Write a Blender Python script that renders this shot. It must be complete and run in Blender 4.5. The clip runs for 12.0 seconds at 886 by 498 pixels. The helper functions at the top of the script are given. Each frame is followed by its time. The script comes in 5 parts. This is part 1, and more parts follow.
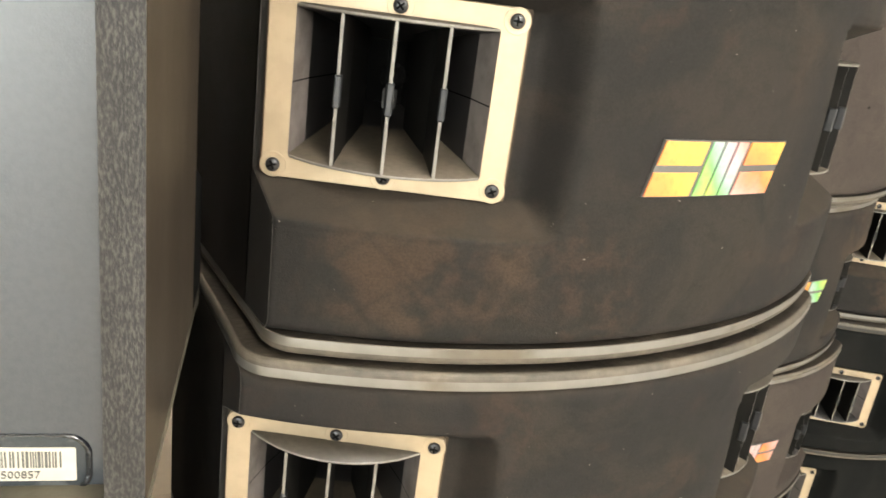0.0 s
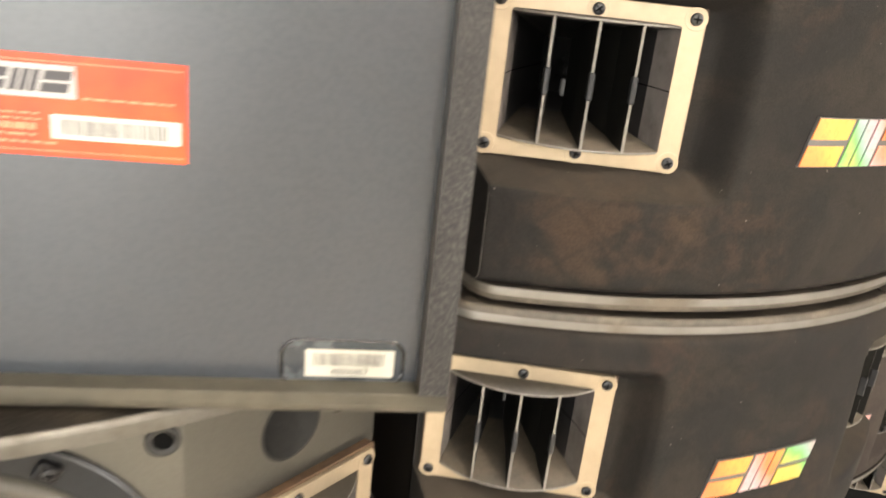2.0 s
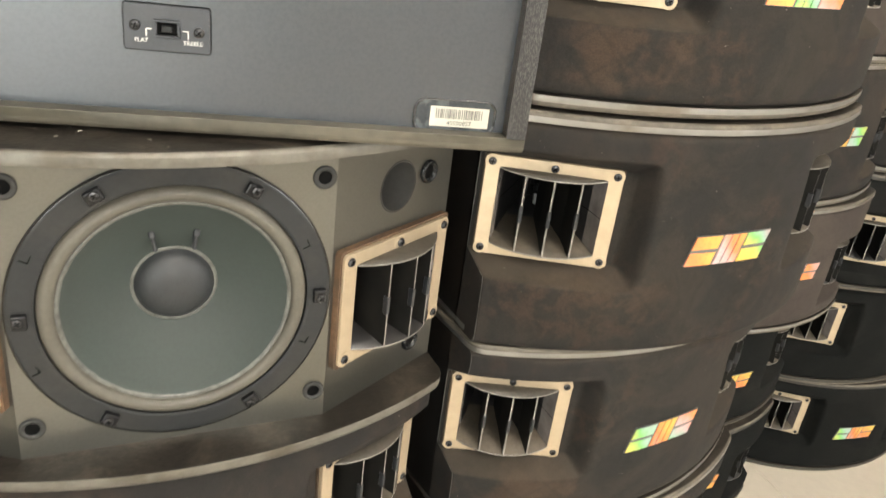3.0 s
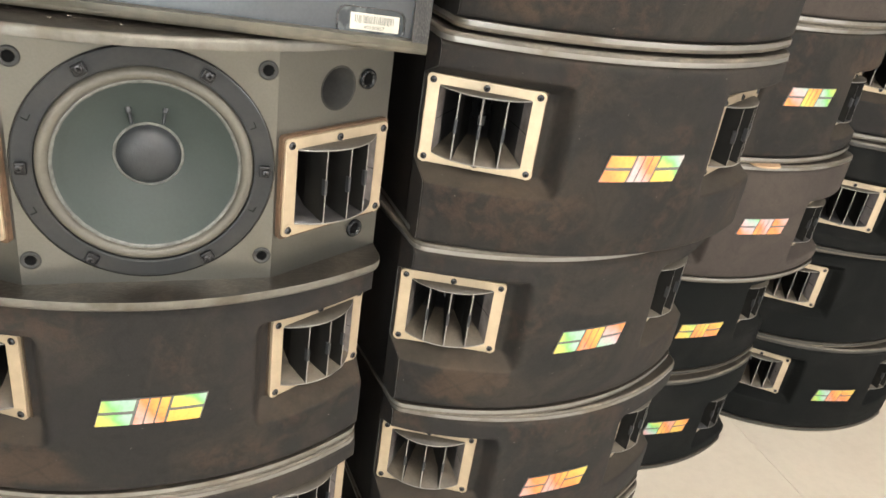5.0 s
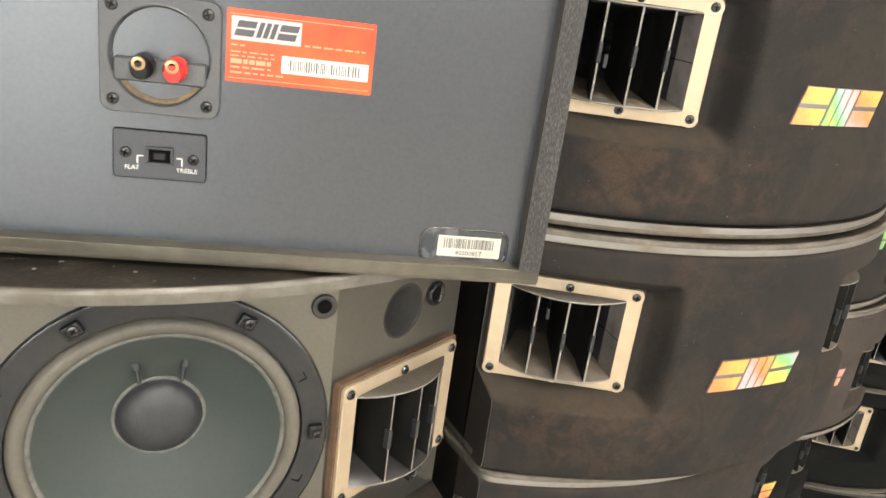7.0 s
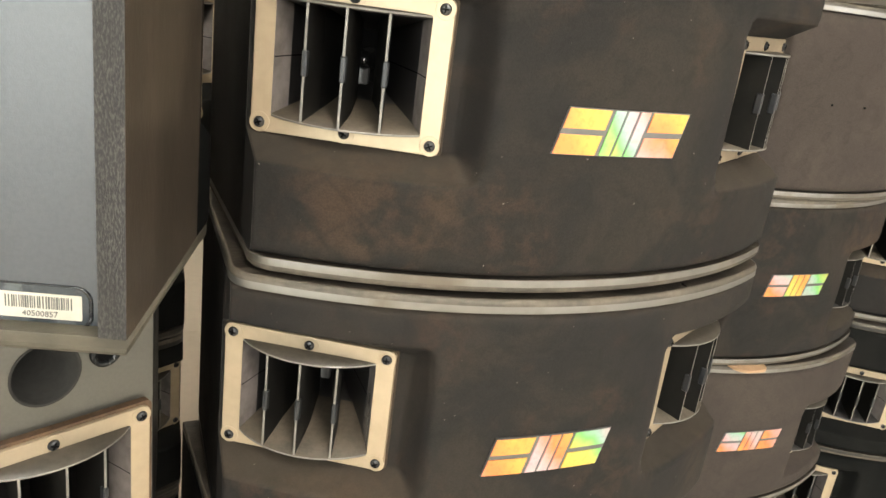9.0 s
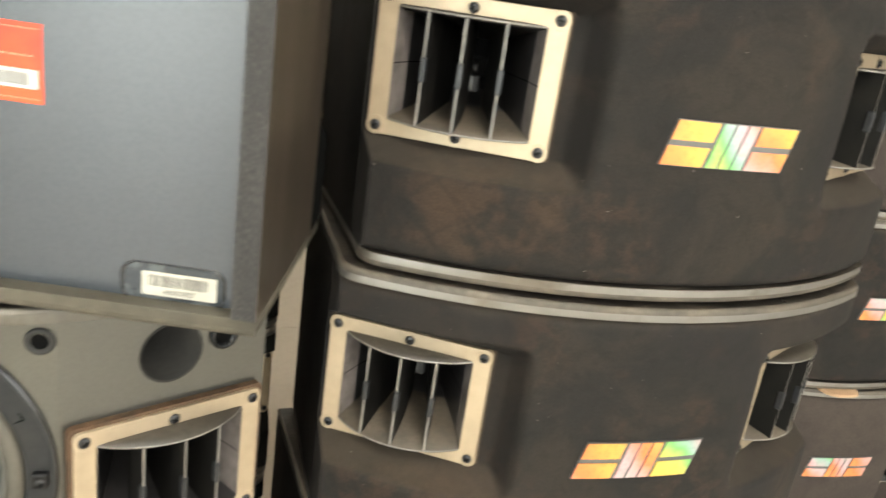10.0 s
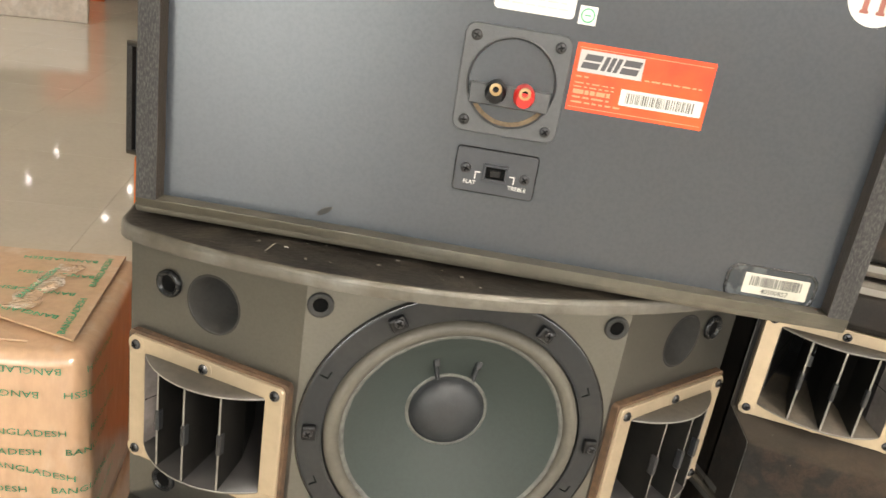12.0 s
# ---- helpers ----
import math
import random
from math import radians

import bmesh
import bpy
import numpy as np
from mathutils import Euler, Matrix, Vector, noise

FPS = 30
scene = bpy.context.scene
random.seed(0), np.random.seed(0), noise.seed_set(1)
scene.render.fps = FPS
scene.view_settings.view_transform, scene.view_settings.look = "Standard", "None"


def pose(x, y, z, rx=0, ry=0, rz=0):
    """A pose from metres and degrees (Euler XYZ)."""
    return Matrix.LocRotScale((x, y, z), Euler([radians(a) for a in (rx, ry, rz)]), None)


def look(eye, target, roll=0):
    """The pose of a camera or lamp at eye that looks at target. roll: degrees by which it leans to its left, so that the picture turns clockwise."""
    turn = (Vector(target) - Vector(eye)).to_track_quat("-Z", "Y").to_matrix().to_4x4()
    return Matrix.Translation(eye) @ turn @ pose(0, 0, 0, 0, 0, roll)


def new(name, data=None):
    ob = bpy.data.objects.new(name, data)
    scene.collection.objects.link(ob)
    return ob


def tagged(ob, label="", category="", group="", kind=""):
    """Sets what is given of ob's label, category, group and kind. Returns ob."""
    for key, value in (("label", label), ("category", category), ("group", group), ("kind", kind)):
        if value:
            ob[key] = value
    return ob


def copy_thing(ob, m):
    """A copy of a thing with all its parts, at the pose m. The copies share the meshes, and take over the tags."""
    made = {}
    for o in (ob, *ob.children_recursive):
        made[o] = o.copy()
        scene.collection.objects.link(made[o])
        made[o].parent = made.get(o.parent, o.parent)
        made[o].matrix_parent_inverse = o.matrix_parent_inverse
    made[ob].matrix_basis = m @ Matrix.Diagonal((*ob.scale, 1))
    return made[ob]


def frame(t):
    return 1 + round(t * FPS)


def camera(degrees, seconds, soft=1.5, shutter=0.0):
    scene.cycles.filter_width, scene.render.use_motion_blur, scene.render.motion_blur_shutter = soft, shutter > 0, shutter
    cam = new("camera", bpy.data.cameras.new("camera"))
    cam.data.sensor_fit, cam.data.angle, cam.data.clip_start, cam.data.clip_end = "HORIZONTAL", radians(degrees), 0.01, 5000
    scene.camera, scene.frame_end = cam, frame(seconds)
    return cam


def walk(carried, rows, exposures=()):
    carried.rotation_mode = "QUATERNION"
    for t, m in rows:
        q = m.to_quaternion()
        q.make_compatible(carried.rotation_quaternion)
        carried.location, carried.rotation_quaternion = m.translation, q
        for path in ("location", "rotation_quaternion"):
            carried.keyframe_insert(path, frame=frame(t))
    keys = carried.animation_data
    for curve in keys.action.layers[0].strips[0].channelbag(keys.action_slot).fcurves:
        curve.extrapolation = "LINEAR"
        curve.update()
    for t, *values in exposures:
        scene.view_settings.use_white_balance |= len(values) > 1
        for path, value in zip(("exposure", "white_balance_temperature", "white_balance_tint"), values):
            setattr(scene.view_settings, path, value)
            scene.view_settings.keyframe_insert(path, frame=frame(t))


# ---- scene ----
cam = camera(59.3, 12.0, shutter=0.4)
# seconds, place, pitch, roll, yaw
ROWS = [
    (0, -0.0020, -0.0048, 1.2665, -19.27, -7.32, 2.43),
    (0.5, -0.0020, 0.0005, 1.2655, -18.79, -7.08, 5.62),
    (1, -0.0145, -0.0033, 1.2642, -19.54, -7.02, 7.28),
    (1.5, -0.0279, -0.0205, 1.2676, -20.05, -5.93, 8.08),
    (2, -0.0911, -0.1032, 1.2621, -19.73, -5.97, 5.70),
    (2.5, -0.1474, -0.2312, 1.2227, -23.04, -6.68, 3.90),
    (3, -0.1454, -0.3251, 1.2248, -24.99, -6.76, 3.85),
    (3.5, -0.0629, -0.4079, 1.2182, -26.93, -6.87, 4.87),
    (3.7, -0.0230, -0.4425, 1.2059, -28.07, -7.09, 5.16),
    (5.3, 0.0013, -0.4687, 1.2175, -25.87, -8.11, 9.11),
    (5.5, -0.0123, -0.4431, 1.2187, -24.94, -8.17, 8.69),
    (6, -0.0806, -0.3672, 1.2419, -22.75, -8.31, 6.80),
    (6.5, -0.1416, -0.3060, 1.2487, -20.79, -7.68, 5.38),
    (6.7, -0.1533, -0.2906, 1.2480, -20.23, -7.37, 4.95),
    (8.3, -0.0110, -0.1627, 1.2689, -18.99, -7.08, 4.98),
    (8.5, 0.0337, -0.1409, 1.2716, -18.94, -7.36, 5.79),
    (9, 0.1052, -0.1167, 1.2651, -18.79, -7.20, 8.98),
    (9.5, 0.1200, -0.1166, 1.2681, -18.63, -6.81, 11.88),
    (10, 0.0850, -0.1412, 1.2638, -18.98, -7.98, 14.82),
    (10.5, -0.0005, -0.1967, 1.2583, -20.04, -9.23, 18.12),
    (11, -0.1066, -0.2659, 1.2631, -20.60, -8.37, 19.26),
    (11.5, -0.1987, -0.3133, 1.2520, -20.60, -8.53, 19.07),
    (12, -0.2383, -0.3127, 1.2483, -20.44, -8.56, 18.89),
]
# brightness and white balance along the way: seconds, stops, kelvin, tint
EXPOSURES = [(0.0, 0.1, 6800, 9), (1.0, 0.12, 6780, 9), (2.0, -0.06, 7000, 14), (3.0, -0.09, 6750, 10), (6.0, 0.0, 6480, 12), (8.5, -0.2, 6850, 11),
             (9.5, -0.1, 6650, 7), (10.0, -0.14, 6600, 7), (10.5, -0.2, 6720, 11), (11.0, -0.24, 6850, 12), (12.0, -0.28, 6850, 12)]
walk(cam, [(t, pose(x, y, z, 90 + pitch, roll, yaw)) for t, x, y, z, pitch, roll, yaw in ROWS], EXPOSURES)


# ---- light ----
def srgb(r, g, b):
    return tuple(((c / 255 + 0.055) / 1.055) ** 2.4 if c > 10 else c / 255 / 12.92 for c in (r, g, b)) + (1.0,)


world = bpy.data.worlds.new("world")
scene.world = world
world.use_nodes = True
wn = world.node_tree.nodes
sky = wn.new("ShaderNodeTexSky")
sky.sky_type, sky.sun_disc = "NISHITA", False
sky.sun_elevation, sky.sun_rotation = radians(40), radians(150)
wn["Background"].inputs["Strength"].default_value = 0.1
world.node_tree.links.new(sky.outputs[0], wn["Background"].inputs["Color"])

HALL = (-14.0, 5.2, -6.0, 13.2, 3.6)  # x0, x1, y0, y1, ceiling


def area_lamp(name, m, sx, sy, power, color):
    lamp = bpy.data.lights.new(name, "AREA")
    lamp.shape, lamp.size, lamp.size_y, lamp.energy, lamp.color = "RECTANGLE", sx, sy, power, color
    ob = new(name, lamp)
    ob.matrix_basis = m
    return ob


# area lamps added as daylight from assumed, unseen openings behind and beside the walk
area_lamp("shopfront_daylight", look((-0.95, HALL[2] + 0.1, 1.32), (-0.95, 0, 1.32)), 2.0, 2.5, 165, (0.94, 1.0, 0.985))
area_lamp("shopfront_daylight", look((2.4, HALL[2] + 0.1, 2.95), (2.4, 0, 2.2)), 4.4, 0.75, 220, (1.0, 0.985, 0.96))
area_lamp("side_window_daylight", look((HALL[1] - 0.1, -2.0, 1.85), (0, -2.0, 1.85)), 4.0, 2.4, 180, (1.0, 0.985, 0.96))
# LAMPS: fill panels added out of view to brighten the hall
LAMPS = [(0.9, -1.5), (1.7, -2.8), (-9.0, 2.5), (-2.3, 8.2), (-6.6, 1.0)]
SPOTS = [(-12.24, 12.18), (-11.23, 10.42), (-8.94, 9.78), (-9.65, 11.23)]


# ---- materials ----
def material(name, color, rough=0.6, metal=0.0, spec=0.5, grain=0.0, grain_scale=300.0, stain=None, stain_scale=6.0, stain_amount=0.5, stain_edge=(0.42, 0.68),
             bump=0.0, bump_scale=400.0, per_object=0.0, speck=None, rough_var=0.0, patch=None, warp=0.0, mottle=0.0, stretch=(1, 1, 1), dust=None, wear=None):
    m = bpy.data.materials.new(name)
    m.use_nodes = True
    nt = m.node_tree
    b = nt.nodes["Principled BSDF"]
    b.inputs["Roughness"].default_value, b.inputs["Metallic"].default_value = rough, metal
    b.inputs["Specular IOR Level"].default_value = spec
    tc = nt.nodes.new("ShaderNodeTexCoord")
    mp = nt.nodes.new("ShaderNodeMapping")
    mp.inputs["Scale"].default_value = stretch
    info = nt.nodes.new("ShaderNodeObjectInfo")
    off = nt.nodes.new("ShaderNodeVectorMath")
    off.operation = "MULTIPLY"
    comb = nt.nodes.new("ShaderNodeCombineXYZ")
    for i in range(3):
        nt.links.new(info.outputs["Random"], comb.inputs[i])
    off.inputs[1].default_value = (7.3, 3.1, 5.7)
    nt.links.new(comb.outputs[0], off.inputs[0])
    nt.links.new(tc.outputs["Object"], mp.inputs["Vector"])
    nt.links.new(off.outputs[0], mp.inputs["Location"])

    def tex(scale, detail=4.0, swirl=None):
        n = nt.nodes.new("ShaderNodeTexNoise")
        n.inputs["Scale"].default_value, n.inputs["Detail"].default_value = scale, detail
        n.inputs["Roughness"].default_value = 0.6
        n.inputs["Distortion"].default_value = swirl if swirl is not None else warp if scale < 60 else 0.0
        nt.links.new(mp.outputs[0], n.inputs["Vector"])
        return n.outputs["Fac"]

    def ramp(fac, lo, hi):
        r = nt.nodes.new("ShaderNodeMapRange")
        r.inputs["From Min"].default_value, r.inputs["From Max"].default_value = lo, hi
        r.interpolation_type = "SMOOTHSTEP"
        nt.links.new(fac, r.inputs["Value"])
        return r.outputs["Result"]

    def mix(fac, a, c, mode="MIX"):
        x = nt.nodes.new("ShaderNodeMix")
        x.data_type, x.blend_type = "RGBA", mode
        if isinstance(fac, float):
            x.inputs["Factor"].default_value = fac
        else:
            nt.links.new(fac, x.inputs["Factor"])
        for sock, v in ((x.inputs["A"], a), (x.inputs["B"], c)):
            if isinstance(v, tuple):
                sock.default_value = v
            else:
                nt.links.new(v, sock)
        return x.outputs["Result"]

    def scaled(fac, k):
        n = nt.nodes.new("ShaderNodeMath")
        n.operation = "MULTIPLY"
        n.inputs[1].default_value = k
        nt.links.new(fac, n.inputs[0])
        return n.outputs[0]

    col = color
    if stain:
        col = mix(scaled(ramp(tex(stain_scale, 6), *stain_edge), stain_amount), col, stain)
    if patch:
        sep = nt.nodes.new("ShaderNodeSeparateXYZ")
        nt.links.new(tc.outputs["Object"], sep.inputs[0])

        def band(value, mid, half, soft):
            n1 = nt.nodes.new("ShaderNodeMath")
            n1.operation = "MULTIPLY_ADD"
            n1.inputs[1].default_value = soft
            nt.links.new(tex(20.0, 4, 0.2), n1.inputs[0])
            nt.links.new(value, n1.inputs[2])
            d = nt.nodes.new("ShaderNodeMath")
            d.operation = "SUBTRACT"
            d.inputs[1].default_value = mid + soft / 2
            nt.links.new(n1.outputs[0], d.inputs[0])
            k = nt.nodes.new("ShaderNodeMath")
            k.operation = "ABSOLUTE"
            nt.links.new(d.outputs[0], k.inputs[0])
            return ramp(k.outputs[0], half * 1.15, half * 0.6)

        both = nt.nodes.new("ShaderNodeMath")
        both.operation = "MULTIPLY"
        nt.links.new(band(sep.outputs[0], -0.158, 0.080, 0.07), both.inputs[0])
        nt.links.new(band(sep.outputs[2], 0.055, 0.034, 0.04), both.inputs[1])
        fade = nt.nodes.new("ShaderNodeMath")
        fade.operation = "MULTIPLY"
        nt.links.new(both.outputs[0], fade.inputs[0])
        nt.links.new(ramp(tex(11.0, 5, 0.2), 0.46, 0.56), fade.inputs[1])
        patch_mask = fade.outputs[0]
        for kx, kz in ((19.0, 20.0), (17.0, -24.0)):     # fold lines across the brown patch
            fold = nt.nodes.new("ShaderNodeVectorMath")
            fold.operation = "DOT_PRODUCT"
            fold.inputs[1].default_value = (kx, 0.0, kz)
            nt.links.new(tc.outputs["Object"], fold.inputs[0])
            bent = nt.nodes.new("ShaderNodeMath")
            bent.operation = "MULTIPLY_ADD"
            bent.inputs[1].default_value = 0.7
            nt.links.new(tex(9.0, 2, 0.0), bent.inputs[0])
            nt.links.new(fold.outputs["Value"], bent.inputs[2])
            wave = nt.nodes.new("ShaderNodeMath")
            wave.operation = "PINGPONG"
            wave.inputs[1].default_value = 0.5
            nt.links.new(bent.outputs[0], wave.inputs[0])
            keep = nt.nodes.new("ShaderNodeMapRange")
            keep.interpolation_type = "SMOOTHSTEP"
            keep.inputs["From Min"].default_value, keep.inputs["From Max"].default_value = 0.0, 0.10
            keep.inputs["To Min"].default_value = 0.62
            nt.links.new(wave.outputs[0], keep.inputs["Value"])
            times = nt.nodes.new("ShaderNodeMath")
            times.operation = "MULTIPLY"
            nt.links.new(patch_mask, times.inputs[0])
            nt.links.new(keep.outputs["Result"], times.inputs[1])
            patch_mask = times.outputs[0]
        col = mix(scaled(patch_mask, 0.30), col, patch)
    if wear:
        worn_or_lit = nt.nodes.new("ShaderNodeMath")
        worn_or_lit.operation = "MULTIPLY"
        nt.links.new(ramp(tex(9.0, 6, 0.5), 0.50, 0.66), worn_or_lit.inputs[0])
        nt.links.new(ramp(tex(60.0, 5, 0.4), 0.40, 0.62), worn_or_lit.inputs[1])
        col = mix(scaled(worn_or_lit.outputs[0], 0.42), col, wear)
    if mottle:
        col = mix(scaled(ramp(tex(42.0, 5), 0.45, 0.7), 0.85), col, (1 - mottle,) * 3 + (1.0,), "MULTIPLY")
    if grain:
        col = mix(scaled(ramp(tex(grain_scale, 3), 0.35, 0.7), 0.8), col, (1 - grain,) * 3 + (1.0,), "MULTIPLY")
    if dust:                                         # settles on what faces up
        geo, up = nt.nodes.new("ShaderNodeNewGeometry"), nt.nodes.new("ShaderNodeSeparateXYZ")
        nt.links.new(geo.outputs["Normal"], up.inputs[0])
        heap = nt.nodes.new("ShaderNodeMath")
        heap.operation = "MULTIPLY_ADD"
        heap.inputs[1].default_value, heap.inputs[2].default_value = 1.6, -0.8
        nt.links.new(tex(17.0, 5, 0.3), heap.inputs[0])
        both = nt.nodes.new("ShaderNodeMath")
        nt.links.new(up.outputs[2], both.inputs[0])
        nt.links.new(heap.outputs[0], both.inputs[1])
        col = mix(scaled(ramp(both.outputs[0], 0.1, 1.3), 0.3), col, dust)
    if speck:
        col = mix(ramp(tex(190.0, 2), 0.755, 0.79), col, speck)
    if per_object:
        g = nt.nodes.new("ShaderNodeHueSaturation")
        v = nt.nodes.new("ShaderNodeMapRange")
        v.inputs["To Min"].default_value, v.inputs["To Max"].default_value = 1 - per_object, 1 + per_object
        nt.links.new(info.outputs["Random"], v.inputs["Value"])
        nt.links.new(v.outputs["Result"], g.inputs["Value"])
        if isinstance(col, tuple):
            g.inputs["Color"].default_value = col
        else:
            nt.links.new(col, g.inputs["Color"])
        col = g.outputs["Color"]
    if isinstance(col, tuple):
        b.inputs["Base Color"].default_value = col
    else:
        nt.links.new(col, b.inputs["Base Color"])
    if rough_var:
        r = nt.nodes.new("ShaderNodeMapRange")
        r.inputs["To Min"].default_value, r.inputs["To Max"].default_value = max(0.02, rough - rough_var), min(1, rough + rough_var)
        nt.links.new(tex(stain_scale * 2, 5), r.inputs["Value"])
        nt.links.new(r.outputs["Result"], b.inputs["Roughness"])
    if bump:
        n = nt.nodes.new("ShaderNodeBump")
        n.inputs["Strength"].default_value, n.inputs["Distance"].default_value = bump, 0.001
        nt.links.new(tex(bump_scale, 3), n.inputs["Height"])
        nt.links.new(n.outputs[0], b.inputs["Normal"])
    return m


M_FOAM = material("brown_black_flocking", (0.0145, 0.0132, 0.0122, 1), 0.85, spec=0.28, grain=0.32, grain_scale=650, stain=(0.033, 0.026, 0.020, 1), stain_scale=7,
                  stain_amount=0.55, stain_edge=(0.45, 0.62), warp=1.4, mottle=0.24, bump=0.3, bump_scale=900, per_object=0.12, speck=(0.2, 0.18, 0.155, 1), patch=(0.098, 0.058, 0.033, 1),
                  dust=(0.098, 0.076, 0.052, 1), wear=(0.056, 0.034, 0.022, 1))
M_FOAM_BROWN = material("dusty_brown_flocking", (0.046, 0.037, 0.032, 1), 0.88, spec=0.25, grain=0.3, grain_scale=650, stain=(0.068, 0.055, 0.045, 1), stain_scale=6,
                        stain_amount=0.6, stain_edge=(0.42, 0.66), warp=1.0, mottle=0.2, bump=0.3, bump_scale=900, per_object=0.06)
# pale tone that paints the highlight on the cover's end edges
M_COVER_EDGE = material("glint_cover_edge", (0.17, 0.165, 0.155, 1), 0.5, grain=0.3, grain_scale=200, stain=(0.03, 0.027, 0.024, 1), stain_scale=22, stain_amount=0.9)
M_FOAM_DARK = material("black_flocking", (0.0055, 0.0061, 0.0058, 1), 0.9, spec=0.1, warp=1.0, grain=0.25, grain_scale=700, stain=(0.014, 0.0135, 0.0125, 1), stain_scale=6,
                       stain_amount=0.6, bump=0.5, bump_scale=900, per_object=0.15)
M_SOCKET = material("black_rubber_socket", (0.008, 0.009, 0.010, 1), 0.25, spec=0.35, grain=0.3, grain_scale=300, stain=(0.035, 0.034, 0.03, 1), stain_scale=120, stain_amount=0.4)
M_WASHER = material("dull_rubber_socket", (0.034, 0.034, 0.032, 1), 0.5, spec=0.3, grain=0.2, grain_scale=300)
# black vinyl with a grazing brown reflection painted into its colour
M_VINYL_BROWN = material("brown_sheen_vinyl", (0.062, 0.048, 0.036, 1), 0.38, spec=0.5, grain=0.35, grain_scale=180, stain=(0.030, 0.023, 0.017, 1), stain_scale=5, stain_amount=0.7, rough_var=0.1,
                         bump=0.3, bump_scale=600, stretch=(1, 1, 0.3), speck=(0.13, 0.11, 0.09, 1))
# black vinyl, darkened further for the unlit gaps between stacks
M_VINYL = material("black_vinyl", (0.007, 0.0062, 0.0055, 1), 0.55, spec=0.25, grain=0.4, grain_scale=180, stain=(0.020, 0.014, 0.0095, 1), stain_scale=6, stain_amount=0.6, rough_var=0.15,
                   bump=0.4, bump_scale=600)
M_DUSTY = material("dusty_dark_panel", (0.024, 0.020, 0.016, 1), 0.36, grain=0.5, grain_scale=140, stain=(0.075, 0.062, 0.047, 1), stain_scale=16, stain_amount=0.6, stain_edge=(0.48, 0.62), warp=0.8,
                   bump=0.5, bump_scale=260, mottle=0.45, rough_var=0.2)
M_LIP = material("satin_grey_edging", (0.235, 0.228, 0.212, 1), 0.34, metal=0.65, stain=(0.14, 0.115, 0.083, 1), stain_scale=11, stain_amount=0.7, stain_edge=(0.48, 0.66), bump=0.1, bump_scale=500,
                 grain=0.12, grain_scale=60, rough_var=0.08)
M_LIP_DARK = material("worn_black_edging", (0.028, 0.027, 0.024, 1), 0.5, metal=0.3, stain=(0.062, 0.054, 0.041, 1), stain_scale=15, stain_amount=0.5, bump=0.1, bump_scale=500)
M_LID = material("brown_grey_satin_edge", (0.15, 0.142, 0.122, 1), 0.45, metal=0.5, stain=(0.085, 0.073, 0.054, 1), stain_scale=13, stain_amount=0.75, stain_edge=(0.45, 0.62), grain=0.2, grain_scale=110, bump=0.2, bump_scale=400, rough_var=0.12)
M_RIM = material("dust_caked_rim", (0.085, 0.074, 0.058, 1), 0.6, grain=0.3, grain_scale=160, stain=(0.15, 0.125, 0.092, 1), stain_scale=22, stain_amount=0.7, bump=0.3, bump_scale=300)
M_GOLD = material("champagne_gold_plate", (0.465, 0.378, 0.262, 1), 0.42, metal=0.55, grain=0.08, grain_scale=90, stain=(0.56, 0.45, 0.32, 1), stain_scale=25,
                  stain_amount=0.35, rough_var=0.1)
M_GASKET = material("brown_dusty_gasket", (0.05, 0.034, 0.02, 1), 0.8, grain=0.4, grain_scale=120, stain=(0.16, 0.1, 0.055, 1), stain_scale=20, stain_amount=0.6)
M_RUST = material("rust_brown_gasket", (0.11, 0.062, 0.032, 1), 0.75, grain=0.4, grain_scale=150, stain=(0.05, 0.032, 0.02, 1), stain_scale=30, stain_amount=0.7)
M_SCREW = material("black_steel_screw", (0.06, 0.06, 0.062, 1), 0.28, metal=0.8)
M_PLUG = material("glossy_black_plug", (0.012, 0.012, 0.012, 1), 0.12, spec=1.0)
M_STEM = material("grey_plug_plastic", (0.16, 0.158, 0.155, 1), 0.35, grain=0.1, grain_scale=300)
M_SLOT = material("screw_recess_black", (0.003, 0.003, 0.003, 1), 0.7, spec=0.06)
# one horn plastic in two tones: lit at the mouth, shaded deeper in
M_MOUTH = material("lit_horn_mouth", (0.25, 0.225, 0.212, 1), 0.25, grain=0.2, grain_scale=80, stain=(0.09, 0.08, 0.07, 1), stain_scale=25, stain_amount=0.5)
M_HORN = material("shaded_horn_plastic", (0.022, 0.021, 0.021, 1), 0.38, spec=0.4, grain=0.3, grain_scale=50, stain=(0.030, 0.027, 0.025, 1), stain_scale=30, stain_amount=0.4)
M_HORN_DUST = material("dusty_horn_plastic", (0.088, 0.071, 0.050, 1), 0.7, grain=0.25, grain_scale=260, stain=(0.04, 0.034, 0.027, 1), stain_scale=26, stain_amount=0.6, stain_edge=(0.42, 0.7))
M_VISOR = material("dusty_horn_lip", (0.054, 0.047, 0.037, 1), 0.45, grain=0.3, grain_scale=200, stain=(0.092, 0.078, 0.058, 1), stain_scale=14, stain_amount=0.6)
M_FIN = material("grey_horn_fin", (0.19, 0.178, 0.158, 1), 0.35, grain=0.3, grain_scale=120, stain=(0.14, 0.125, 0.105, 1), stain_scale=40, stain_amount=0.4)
# black vane plastic, darkened further for the shade neighbouring vanes cast
M_VANE = material("shaded_black_vane", (0.009, 0.0085, 0.0075, 1), 0.6, spec=0.2, grain=0.3, grain_scale=50, stain=(0.018, 0.016, 0.013, 1), stain_scale=30, stain_amount=0.4)
M_CLIP = material("blue_grey_clip", (0.020, 0.0215, 0.024, 1), 0.35, grain=0.3, grain_scale=200)
